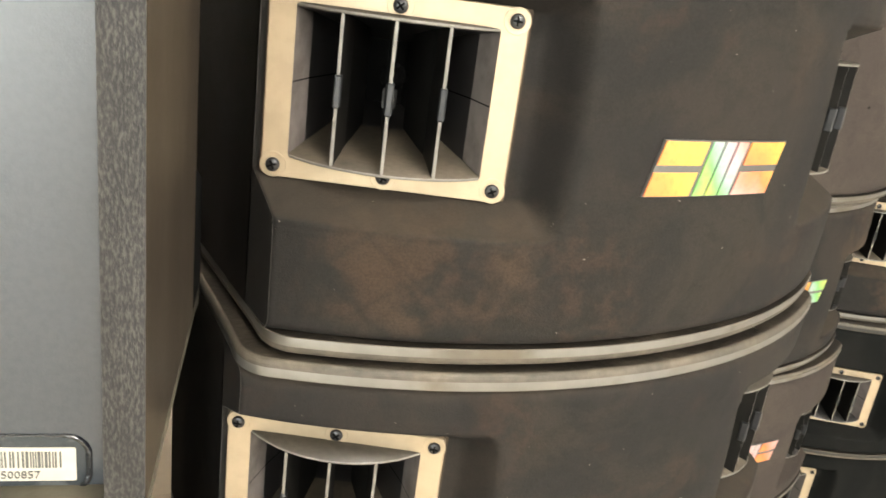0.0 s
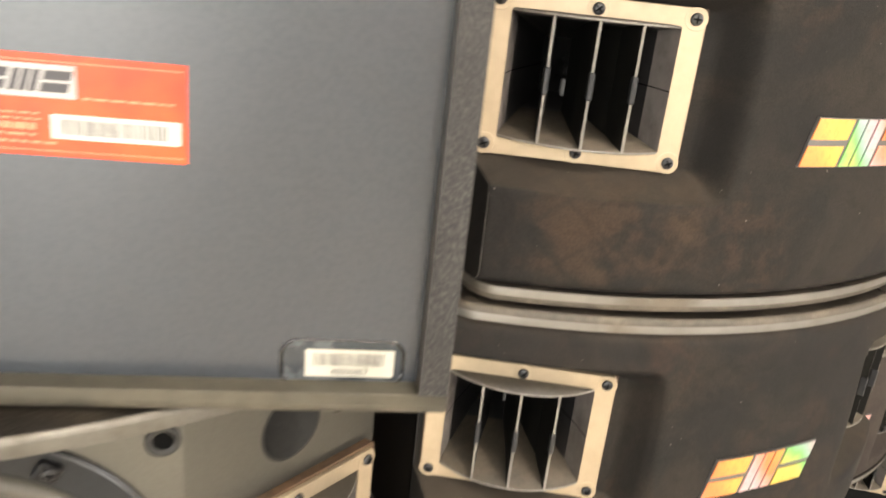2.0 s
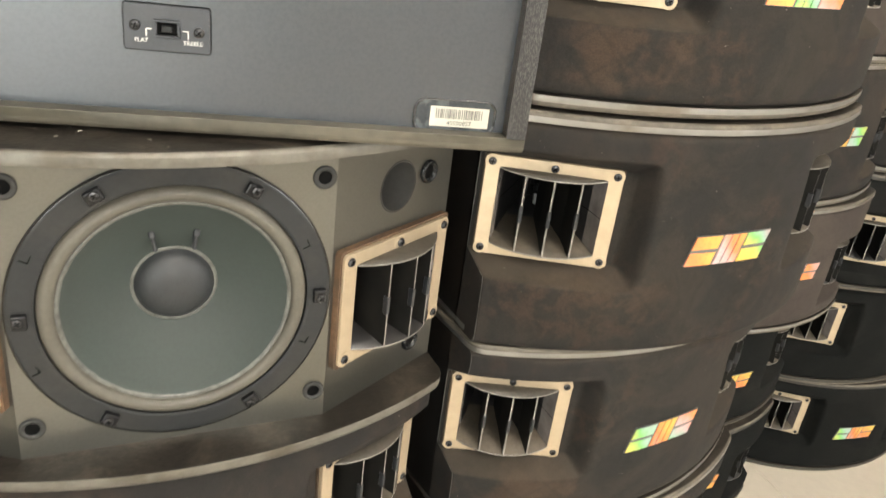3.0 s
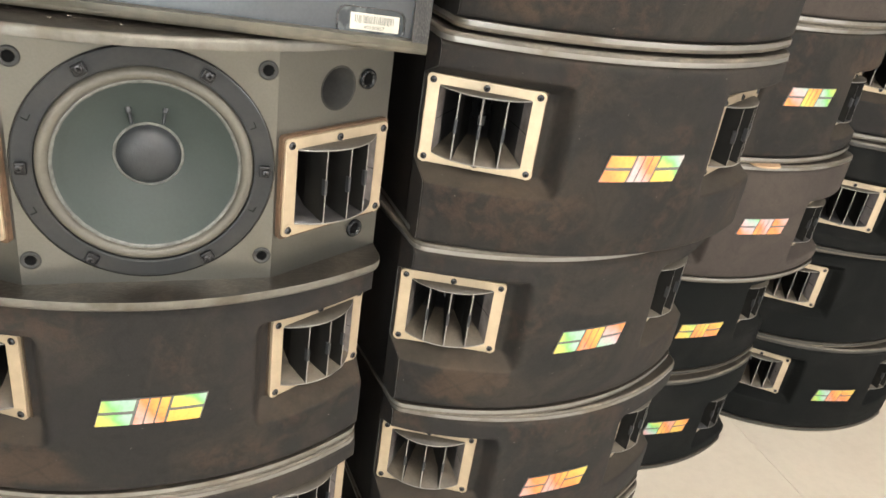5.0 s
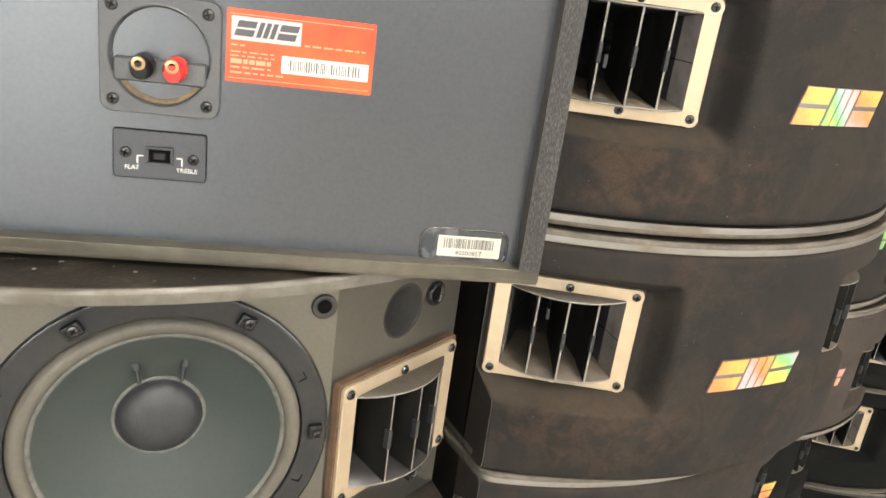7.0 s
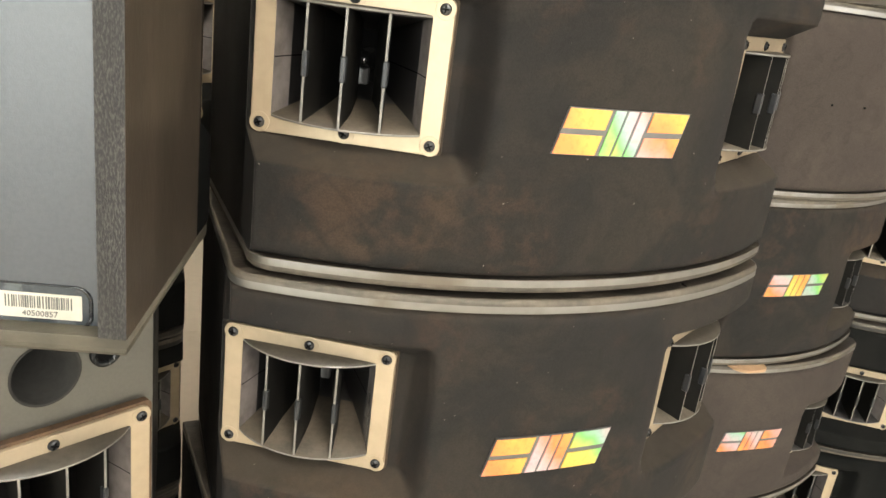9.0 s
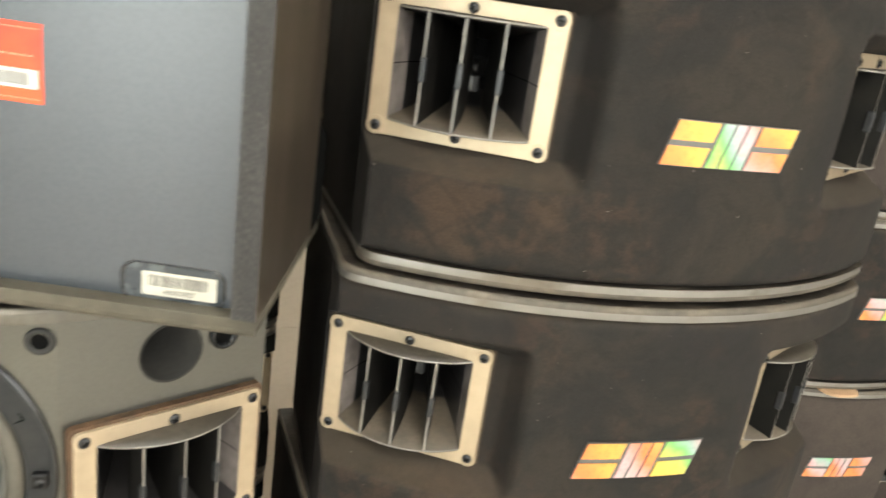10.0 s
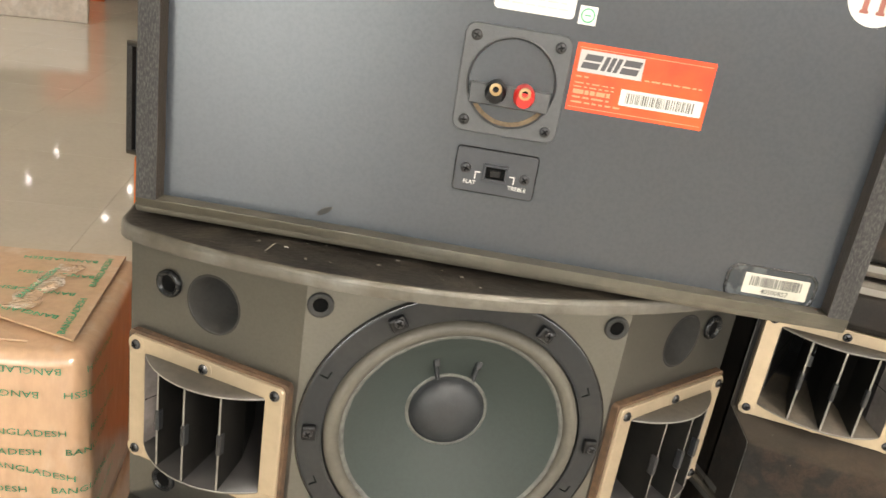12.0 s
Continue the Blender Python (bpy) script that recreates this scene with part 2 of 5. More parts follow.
M_BAFFLE = material("satin_charcoal_baffle", (0.152, 0.151, 0.136, 1), 0.33, metal=0.88, grain=0.08, grain_scale=400, stain=(0.12, 0.115, 0.095, 1), stain_scale=7, stain_amount=0.4,
                    bump=0.02, bump_scale=1500, rough_var=0.06)
M_PORT = material("matt_black_port", (0.034, 0.033, 0.030, 1), 0.8, spec=0.25, grain=0.2, grain_scale=200)
M_CONE = material("grey_green_paper_cone", (0.030, 0.041, 0.0365, 1), 0.72, grain=0.10, grain_scale=300, stain=(0.033, 0.039, 0.035, 1), stain_scale=9, stain_amount=0.4,
                  bump=0.08, bump_scale=350)
M_SURROUND = material("dusty_foam_surround", (0.094, 0.087, 0.070, 1), 0.5, grain=0.15, grain_scale=200, stain=(0.055, 0.050, 0.040, 1), stain_scale=14, stain_amount=0.5)
M_BEAD = material("pale_glue", (0.11, 0.112, 0.10, 1), 0.45, grain=0.4, grain_scale=160, stain=(0.07, 0.07, 0.062, 1), stain_scale=40, stain_amount=0.8)
M_CAP = material("dark_dust_cap", (0.021, 0.0235, 0.0255, 1), 0.5, grain=0.3, grain_scale=120, bump=0.5, bump_scale=130)
M_RING = material("charcoal_basket_ring", (0.019, 0.0205, 0.0215, 1), 0.5, spec=0.3, grain=0.2, grain_scale=200, stain=(0.04, 0.037, 0.032, 1), stain_scale=16, stain_amount=0.4)
M_BACK = material("blue_grey_back_vinyl", (0.036, 0.044, 0.053, 1), 0.27, spec=0.8, grain=0.12, grain_scale=350, stain=(0.034, 0.038, 0.043, 1), stain_scale=4, stain_amount=0.4, stain_edge=(0.3, 0.75),
                  bump=0.08, bump_scale=1100)
M_EDGE = material("scuffed_black_edge", (0.016, 0.016, 0.016, 1), 0.6, grain=0.3, grain_scale=90, stain=(0.070, 0.066, 0.060, 1), stain_scale=900, stain_amount=0.75, stain_edge=(0.44, 0.62),
                  bump=0.7, bump_scale=900, stretch=(1, 1, 0.35))
M_OLIVE = material("dusty_olive_edge", (0.070, 0.064, 0.048, 1), 0.45, grain=0.3, grain_scale=60, stain=(0.12, 0.105, 0.075, 1), stain_scale=9, stain_amount=0.7, bump=0.2)
M_RED = material("red_orange_label", srgb(222, 58, 32), 0.35, grain=0.06, grain_scale=80, stain=srgb(232, 92, 40), stain_scale=16, stain_amount=0.8, stain_edge=(0.35, 0.7))
M_WHITE = material("white_label_paper", (0.60, 0.60, 0.56, 1), 0.5, grain=0.06, grain_scale=200)
M_CREAM = material("cream_label_paper", (0.52, 0.505, 0.43, 1), 0.5, grain=0.08, grain_scale=200, stain=(0.45, 0.43, 0.35, 1), stain_scale=40, stain_amount=0.5)
M_TAN_ARC = material("tan_arc", (0.20, 0.145, 0.085, 1), 0.8, grain=0.4, grain_scale=300, stain=(0.10, 0.07, 0.045, 1), stain_scale=60, stain_amount=0.7)
M_FLAKE = material("pale_flakes", (0.26, 0.24, 0.20, 1), 0.6, grain=0.2, grain_scale=500)
M_GREY_PRINT = material("grey_print", (0.42, 0.41, 0.40, 1), 0.4)
M_MID_PRINT = material("faded_print", (0.085, 0.085, 0.080, 1), 0.5)
M_DARK_PRINT = material("dark_print", (0.06, 0.06, 0.065, 1), 0.5)
M_PINK_PRINT = material("pale_print", (0.74, 0.26, 0.15, 1), 0.4)
M_RED_PRINT = material("dull_red_print", (0.26, 0.085, 0.06, 1), 0.5)
M_GREEN = material("green_print", (0.06, 0.32, 0.16, 1), 0.5)
M_PLATE = material("charcoal_terminal_plastic", (0.066, 0.070, 0.073, 1), 0.45, grain=0.15, grain_scale=300, bump=0.2, bump_scale=500)
M_SWITCH = material("dark_switch_plastic", (0.036, 0.040, 0.046, 1), 0.4, grain=0.15, grain_scale=300, bump=0.2, bump_scale=500)
M_BADGE = material("grey_badge_plate", (0.13, 0.13, 0.125, 1), 0.3, metal=0.4, grain=0.1, grain_scale=300)
M_RED_CAP = material("red_plastic_cap", (0.62, 0.03, 0.025, 1), 0.3)
M_BLACK_CAP = material("black_plastic_cap", (0.006, 0.006, 0.0065, 1), 0.35, spec=0.3, grain=0.2, grain_scale=200)
M_BRASS = material("brass_post", (0.50, 0.36, 0.20, 1), 0.35, metal=1.0)
M_CARD = material("brown_cardboard", (0.50, 0.33, 0.20, 1), 0.75, grain=0.12, grain_scale=120, stain=(0.40, 0.25, 0.145, 1), stain_scale=6, stain_amount=0.6, bump=0.15,
                  bump_scale=120, stretch=(1, 1, 0.2))
# the pale stain here paints the wrapping's whitish sheen
M_FILM = material("taped_cardboard_film", (0.54, 0.35, 0.215, 1), 0.3, grain=0.14, grain_scale=70, stain=(0.66, 0.54, 0.43, 1), stain_scale=13, stain_amount=0.45, stain_edge=(0.5, 0.7), warp=0.4, bump=0.8, bump_scale=38,
                  stretch=(1, 1, 0.35))
# pale blotches put the tape's sheen into its colour
M_TAPE = material("clear_parcel_tape", (0.50, 0.345, 0.225, 1), 0.16, stain=(0.66, 0.58, 0.50, 1), stain_scale=30, stain_amount=0.75, bump=0.9, bump_scale=60)
for m in (M_FILM, M_TAPE):
    coat = m.node_tree.nodes["Principled BSDF"].inputs
    coat["Coat Weight"].default_value, coat["Coat Roughness"].default_value = 0.8, 0.14
M_TILE = material("cream_polished_tile", (0.57, 0.515, 0.43, 1), 0.06, grain=0.05, grain_scale=40, stain=(0.51, 0.455, 0.375, 1), stain_scale=3, stain_amount=0.4,
                  per_object=0.012, rough_var=0.03)
M_GROUT = material("grey_brown_grout", (0.30, 0.265, 0.22, 1), 0.9)
M_WALL = material("warm_white_wall", (0.60, 0.56, 0.50, 1), 0.7, stain=(0.54, 0.50, 0.44, 1), stain_scale=1.5, stain_amount=0.5)
M_CEIL = material("white_ceiling", (0.78, 0.77, 0.74, 1), 0.85, grain=0.04, grain_scale=20)
M_WRAP = material("pale_wrapped_carton", (0.62, 0.54, 0.46, 1), 0.25, grain=0.2, grain_scale=14, stain=(0.75, 0.7, 0.64, 1), stain_scale=8, stain_amount=0.6)
M_GREYBOX = material("grey_brown_carton", (0.26, 0.22, 0.18, 1), 0.7, grain=0.15, grain_scale=30)
M_ORANGE = material("orange_carton", (0.75, 0.17, 0.03, 1), 0.55, grain=0.1, grain_scale=60)
M_GLUE_EDGE = material("crinkled_film_edge", (0.012, 0.014, 0.018, 1), 0.08, spec=0.9, bump=1.0, bump_scale=260)
M_GLUE = material("clear_glossy_film", (0.032, 0.038, 0.043, 1), 0.10, bump=1.0, bump_scale=160, stain=(0.08, 0.09, 0.095, 1), stain_scale=60, stain_amount=0.8, stain_edge=(0.5, 0.6))


def glowing(name, color, strength):
    m = bpy.data.materials.new(name)
    m.use_nodes = True
    b = m.node_tree.nodes["Principled BSDF"]
    b.inputs["Emission Color"].default_value, b.inputs["Emission Strength"].default_value = color, strength
    return m


M_GLOW = glowing("lamp_diffuser", (1.0, 0.955, 0.88, 1), 104.0)
M_GLOW_SPOT = glowing("spot_lens", (1.0, 0.97, 0.92, 1), 60.0)


def foil_material():
    """Holographic foil: colour bands that run across the sticker, different on each one."""
    m = bpy.data.materials.new("holographic_foil")
    m.use_nodes = True
    nt = m.node_tree
    b = nt.nodes["Principled BSDF"]
    b.inputs["Roughness"].default_value, b.inputs["Metallic"].default_value = 0.35, 0.25
    tc, info = nt.nodes.new("ShaderNodeTexCoord"), nt.nodes.new("ShaderNodeObjectInfo")
    sep = nt.nodes.new("ShaderNodeSeparateXYZ")
    nt.links.new(tc.outputs["Object"], sep.inputs[0])
    n = nt.nodes.new("ShaderNodeTexNoise")
    n.inputs["Scale"].default_value, n.inputs["Detail"].default_value = 22.0, 2.0
    nt.links.new(tc.outputs["Object"], n.inputs["Vector"])

    def calc(op, a, c):
        k = nt.nodes.new("ShaderNodeMath")
        k.operation = op
        for i, v in enumerate((a, c)):
            if isinstance(v, float):
                k.inputs[i].default_value = v
            else:
                nt.links.new(v, k.inputs[i])
        return k.outputs[0]

    pos = calc("ADD", calc("MULTIPLY", sep.outputs[0], 5.2), calc("MULTIPLY", sep.outputs[2], 4.0))
    pos = calc("ADD", calc("ADD", pos, calc("MULTIPLY", n.outputs["Fac"], 0.55)), calc("MULTIPLY", info.outputs["Random"], 3.0))
    pos = calc("FRACT", pos, 0.0)
    r = nt.nodes.new("ShaderNodeValToRGB")
    stops = ((0.0, (0.80, 0.24, 0.08)), (0.22, (0.78, 0.42, 0.09)), (0.42, (0.66, 0.55, 0.12)), (0.56, (0.20, 0.58, 0.17)), (0.66, (0.36, 0.52, 0.46)),
             (0.78, (0.60, 0.42, 0.44)), (1.0, (0.80, 0.24, 0.08)))
    while len(r.color_ramp.elements) < len(stops):
        r.color_ramp.elements.new(0.5)
    for e, (p, c) in zip(r.color_ramp.elements, stops):
        e.position, e.color = p, c + (1.0,)
    nt.links.new(pos, r.inputs[0])
    dull = nt.nodes.new("ShaderNodeMix")
    dull.data_type, dull.blend_type = "RGBA", "MULTIPLY"
    dull.inputs["Factor"].default_value = 1.0
    scuff = nt.nodes.new("ShaderNodeTexNoise")
    scuff.inputs["Scale"].default_value, scuff.inputs["Detail"].default_value = 260.0, 6.0
    nt.links.new(tc.outputs["Object"], scuff.inputs["Vector"])
    wear = nt.nodes.new("ShaderNodeMapRange")
    wear.inputs["From Min"].default_value, wear.inputs["From Max"].default_value = 0.32, 0.5
    wear.inputs["To Min"].default_value, wear.inputs["To Max"].default_value = 0.80, 0.93
    nt.links.new(scuff.outputs["Fac"], wear.inputs["Value"])
    nt.links.new(r.outputs[0], dull.inputs["A"])
    nt.links.new(wear.outputs["Result"], dull.inputs["B"])
    nt.links.new(dull.outputs["Result"], b.inputs["Base Color"])
    return m


M_FOIL = foil_material()


# ---- building helpers ----
def part(name, bm, mat, parent=None, label="", smooth=False, at=None, soft_edges=False):
    me = bpy.data.meshes.new(name)
    bmesh.ops.recalc_face_normals(bm, faces=bm.faces)
    if soft_edges:
        for f in bm.faces:
            f.smooth = f.material_index == 0
    bm.to_mesh(me)
    bm.free()
    for m in mat if isinstance(mat, (list, tuple)) else [mat]:
        me.materials.append(m)
    if smooth:
        me.polygons.foreach_set("use_smooth", [True] * len(me.polygons))
    return piece(name, me, parent, label, at)


def piece(name, me, parent=None, label="", at=None):
    ob = new(name, me)
    if parent:
        ob.parent = parent
    if at is not None:
        ob.matrix_basis = at
    if label:
        ob["label"] = label
    return ob


def block(bm, x0, x1, y0, y1, z0, z1, bevel=0.0, segs=2, m=None, mi=0):
    r = bmesh.ops.create_cube(bm, size=1)
    vs = r["verts"]
    for v in vs:
        v.co = Vector((x0 + (v.co.x + 0.5) * (x1 - x0), y0 + (v.co.y + 0.5) * (y1 - y0), z0 + (v.co.z + 0.5) * (z1 - z0)))
    fs = {f for v in vs for f in v.link_faces}
    for f in fs:
        f.material_index = mi
    if bevel:
        es = {e for v in vs for e in v.link_edges}
        r = bmesh.ops.bevel(bm, geom=list(es), offset=bevel, segments=segs, affect="EDGES", profile=0.5)
        vs = list({v for f in r["faces"] for v in f.verts} | {v for v in vs if v.is_valid})
        for f in r["faces"]:
            f.material_index = mi
    if m is not None:
        for v in vs:
            v.co = m @ v.co
    return vs


def prism(bm, outline, z0, z1, low=0.0, high=0.0, mi=0, cap=0, rim=0):
    """A flat outline in x, y raised from z0 to z1, its rim rounded; the flat faces have points of their own."""
    n = len(outline)
    inward = []
    for i in range(n):
        (xa, ya), (xb, yb) = outline[i - 1], outline[(i + 1) % n]
        d = Vector((yb - ya, xa - xb)).normalized()
        inward.append(d)
    area = sum(outline[i - 1][0] * outline[i][1] - outline[i][0] * outline[i - 1][1] for i in range(n))
    sgn = -1 if area > 0 else 1

    def steps(bevel):
        return [(bevel * (1 - math.sin(a)), bevel * (1 - math.cos(a))) for a in [math.pi / 2 * k / 4 for k in range(5)]] if bevel else [(0.0, 0.0)]

    levels = [(off, z0 + up) for off, up in steps(low)] + [(off, z1 - up) for off, up in steps(high)[::-1]]
    edge = len(steps(low)) - 1
    rings = [[bm.verts.new((x + sgn * d.x * off * 0.6, y + sgn * d.y * off * 0.6, z)) for (x, y), d in zip(outline, inward)] for off, z in levels]
    for k, (p, q) in enumerate(zip(rings, rings[1:])):
        for i in range(n):
            bm.faces.new((p[i], p[(i + 1) % n], q[(i + 1) % n], q[i])).material_index = mi if k == edge else rim
    for ring in (rings[0], rings[-1]):
        bm.faces.new([bm.verts.new(v.co) for v in ring]).material_index = cap


def lathe(bm, profile, segs=48, mi=0, clamp=None):
    """A profile of (radius, depth out of the plane) turned about the local -y axis; clamp limits the height."""
    rings = []
    for r, d in profile:
        ring = []
        for i in range(segs):
            a = 2 * math.pi * i / segs
            z = r * math.sin(a)
            if clamp:
                z = max(-clamp, min(clamp, z))
            ring.append(bm.verts.new((r * math.cos(a), -d, z)))
        rings.append(ring)
    for p, q in zip(rings, rings[1:]):
        for i in range(segs):
            f = bm.faces.new((p[i], p[(i + 1) % segs], q[(i + 1) % segs], q[i]))
            f.material_index = mi
    return rings


def fill_ring(bm, ring, mi=0):
    f = bm.faces.new(ring)
    f.material_index = mi


def rounded_rect(w, h, r, n=5):
    pts = []
    for cx, cy, a0 in ((w / 2 - r, h / 2 - r, 0), (-w / 2 + r, h / 2 - r, 90), (-w / 2 + r, -h / 2 + r, 180), (w / 2 - r, -h / 2 + r, 270)):
        for i in range(n + 1):
            a = radians(a0 + 90 * i / n)
            pts.append((cx + r * math.cos(a), cy + r * math.sin(a)))
    return pts


def sheet(bm, outline, depth, thick, mi=0, bevel=0.0):
    """An outline in x, z standing upright, its face at -y = depth."""
    lo = [bm.verts.new((x, -depth, z)) for x, z in outline]
    hi = [bm.verts.new((x, -depth - thick, z)) for x, z in outline]
    fs = [bm.faces.new(lo), bm.faces.new(hi[::-1])]
    n = len(outline)
    for i in range(n):
        fs.append(bm.faces.new((lo[i], hi[i], hi[(i + 1) % n], lo[(i + 1) % n])))
    for f in fs:
        f.material_index = mi
    if bevel:
        bmesh.ops.bevel(bm, geom=list(fs[1].edges), offset=bevel, segments=2, affect="EDGES")


def text_mesh(words, size, name="printed_text"):
    cu = bpy.data.curves.new(name, "FONT")
    cu.body, cu.size, cu.align_x, cu.align_y, cu.extrude = words, size, "CENTER", "CENTER", 0.0003
    cu.resolution_u = 2
    ob = bpy.data.objects.new("text_source", cu)
    scene.collection.objects.link(ob)
    bpy.context.view_layer.update()
    me = bpy.data.meshes.new_from_object(ob.evaluated_get(bpy.context.evaluated_depsgraph_get()))
    bpy.data.objects.remove(ob)
    me.name = name
    return me


def empty(name, m):
    ob = new(name)
    ob.empty_display_size = 0.05
    ob.matrix_basis = m
    return ob


# ---- karaoke loudspeaker ----
W, H, D = 0.2535, 0.264, 0.255  # half width, height, depth behind the front baffle
PLATE = 0.0115                 # top and bottom panels
CW = 0.1205                    # half width of the centre baffle
SIDE = 30.0                    # turn of the side baffles
SLOPE = math.tan(radians(SIDE))
EDGE_Y = (W - CW) * SLOPE
BULGE, LIP_BULGE = 0.046, 0.039  # how far the cover and the panels bow out in front of the baffle
HORN_S = 0.0764                # along the side baffle to the horn's centre
EDGE_LIP = 0.034               # where the panels' bow ends at the sides
HORN_Z = 0.152
HW, HH = 0.0705, 0.055         # half size of the horn's frame


def arc_y(x, bulge=BULGE):
    r = (W * W + (bulge + EDGE_LIP) ** 2) / (2 * (bulge + EDGE_LIP))
    return -bulge + r - math.sqrt(max(0.0, r * r - x * x))


def front_y(x, z):
    """The cover's bow: along the panels at top and bottom, fuller at the shoulders half way up."""
    yl = arc_y(x, LIP_BULGE)
    ya = -BULGE + (BULGE + EDGE_LIP) * (min(abs(x), W) / W) ** 2.4
    return yl + (ya - yl) * (1 - min(1.0, abs(2 * z / H - 1)) ** 3)


def panel_outline(grow):
    """Plan of the top and bottom panels: straight back and sides, rounded corners, bowed front."""
    pts = [(-W, D), (W, D)]
    xe, r = W + 0.0008, 0.022
    ye = arc_y(xe - r * 0.75, LIP_BULGE) - grow + r * 0.55
    pts += [(W, ye + 0.03)]
    x_end, r2 = xe - r * 0.9, 0.020
    y_end = arc_y(x_end, LIP_BULGE) - grow
    corner = []
    for k in range(9):                               # a quarter turn eased onto the bow
        a = k / 8
        b0, b1, b2 = (1 - a) ** 2, 2 * a * (1 - a), a * a
        corner.append((b0 * xe + b1 * xe + b2 * (x_end + 0.002), b0 * (y_end + 0.030) + b1 * (y_end + 0.009) + b2 * (y_end + 0.0012)))
    pts += corner
    n = 44
    x1 = xe - r * 0.9
    for i in range(n + 1):
        x = x1 - 2 * x1 * i / n
        pts.append((x, arc_y(x, LIP_BULGE) - grow))
    pts += [(-x, y) for x, y in corner[::-1]] + [(-W, ye + 0.03)]
    return pts


def cover_mesh(long="", horn_z=HORN_Z):
    """The flocked front: bowed, with a hollow round each horn and an opening for it."""
    bm = bmesh.new()
    nx, nz = 220, 116
    z0, z1 = 0.0015 if long == "bottom" else PLATE + 0.0005, H - 0.0015 if long == "top" else H - PLATE - 0.0005
    ca = math.cos(radians(SIDE))
    grid, keep = [], []
    for j in range(nz + 1):
        z = z0 + (z1 - z0) * j / nz
        row = []
        for i in range(nx + 1):
            x = -W + 2 * W * i / nx
            s = (abs(x) - CW) / ca - HORN_S          # along the side baffle from the horn's centre
            dz = z - horn_z
            inner = -s - HW                          # > 0 towards the middle of the front
            below, above = -dz - HH, dz - HH
            u, v = max(0.0, (inner + 0.020) / 0.0412), max(0.0, (max(below, above) + 0.020) / 0.036)
            t = math.hypot(max(0.0, (u - 0.74) / 0.26), max(0.0, (v - 0.50) / 0.50))
            yb, ya = max((abs(x) - CW) * SLOPE, -0.03) - 0.002, front_y(x, z)
            y = yb + (ya - yb) * min(1.0, t) + 0.0012 * math.exp(-((t - 1.12) / 0.07) ** 2)
            e = min(z - z0, z1 - z) / 0.010
            if e < 1:
                y += 0.006 * (1 - math.sqrt(max(0, 1 - (1 - e) ** 2)))
            y += 0.0009 * noise.noise(Vector((x * 14, z * 14, 3.0)))
            row.append((bm.verts.new((x, y, z)), abs(s) < HW - 0.006 and abs(dz) < HH - 0.006))
        grid.append(row)
    for j in range(nz):
        for i in range(nx):
            q = (grid[j][i], grid[j][i + 1], grid[j + 1][i + 1], grid[j + 1][i])
            if not all(k for _, k in q):
                bm.faces.new([v for v, _ in q])
    for i in (0, nx):                                # returns at both ends
        # a narrow strip first, holding the painted edge highlight
        worn_or_lit = [bm.verts.new((r[i][0].co.x, r[i][0].co.y + 0.0013, r[i][0].co.z)) for r in grid]
        back = [bm.verts.new((r[i][0].co.x, max(r[i][0].co.y + 0.004, EDGE_Y + 0.003), r[i][0].co.z)) for r in grid]
        for j in range(nz):
            bm.faces.new((grid[j][i][0], grid[j + 1][i][0], worn_or_lit[j + 1], worn_or_lit[j])).material_index = 1
            bm.faces.new((worn_or_lit[j], worn_or_lit[j + 1], back[j + 1], back[j]))
    for j in (0, nz):                                # returns at top and bottom
        back = [bm.verts.new((v.co.x, max(v.co.y + 0.010, 0.0), v.co.z)) for v, _ in grid[j]]
        for i in range(nx):
            bm.faces.new((grid[j][i][0], grid[j][i + 1][0], back[i + 1], back[i]))
    return bm


def screw_mesh(r=0.0042):
    bm = bmesh.new()
    rings = lathe(bm, [(r, 0.0), (r, 0.0008), (r * 0.85, 0.0017), (r * 0.5, 0.0022), (r * 0.15, 0.0024)], 14)
    fill_ring(bm, rings[-1])
    for a in (35, 125):
        block(bm, -r * 0.62, r * 0.62, -0.0027, -0.0018, -r * 0.13, r * 0.13, m=pose(0, 0, 0, 0, a, 0), mi=1)
    me = bpy.data.meshes.new("screw")
    bmesh.ops.recalc_face_normals(bm, faces=bm.faces)
    bm.to_mesh(me)
    bm.free()
    me.materials.append(M_SCREW), me.materials.append(M_SLOT)
    return me


SCREW = screw_mesh()
MOUTH_W, MOUTH_H, MOUTH_OUT = 0.0555, 0.0425, 0.022
MOUTH_R = (MOUTH_W ** 2 + MOUTH_OUT ** 2) / (2 * MOUTH_OUT)
THROAT = 0.098


def mouth_out(x):
    return MOUTH_OUT - MOUTH_R + math.sqrt(MOUTH_R ** 2 - x * x)


def horn_frame_mesh():
    bm = bmesh.new()
    outer, inner = rounded_rect(2 * HW, 2 * HH, 0.005), rounded_rect(2 * MOUTH_W, 2 * MOUTH_H, 0.0015)
    n = len(outer)
    rings = [[bm.verts.new((x, -d, z)) for x, z in pts] for pts, d in ((outer, 0.0), (outer, 0.0038), ([(x * 0.99, z * 0.99) for x, z in outer], 0.0046), (inner, 0.0046), (inner, -0.002))]
    for p, q in zip(rings, rings[1:]):
        for i in range(n):
            bm.faces.new((p[i], p[(i + 1) % n], q[(i + 1) % n], q[i]))
    return bm


def seat_mesh():
    bm = bmesh.new()
    ring = lathe(bm, [(0.0076, 0.0), (0.0075, 0.0003), (0.0070, 0.0004), (0.0056, 0.0003)], 20)
    fill_ring(bm, ring[-1])
    me = bpy.data.meshes.new("screw_seat")
    bmesh.ops.recalc_face_normals(bm, faces=bm.faces)
    bm.to_mesh(me)
    bm.free()
    me.materials.append(M_GOLD)
    return me


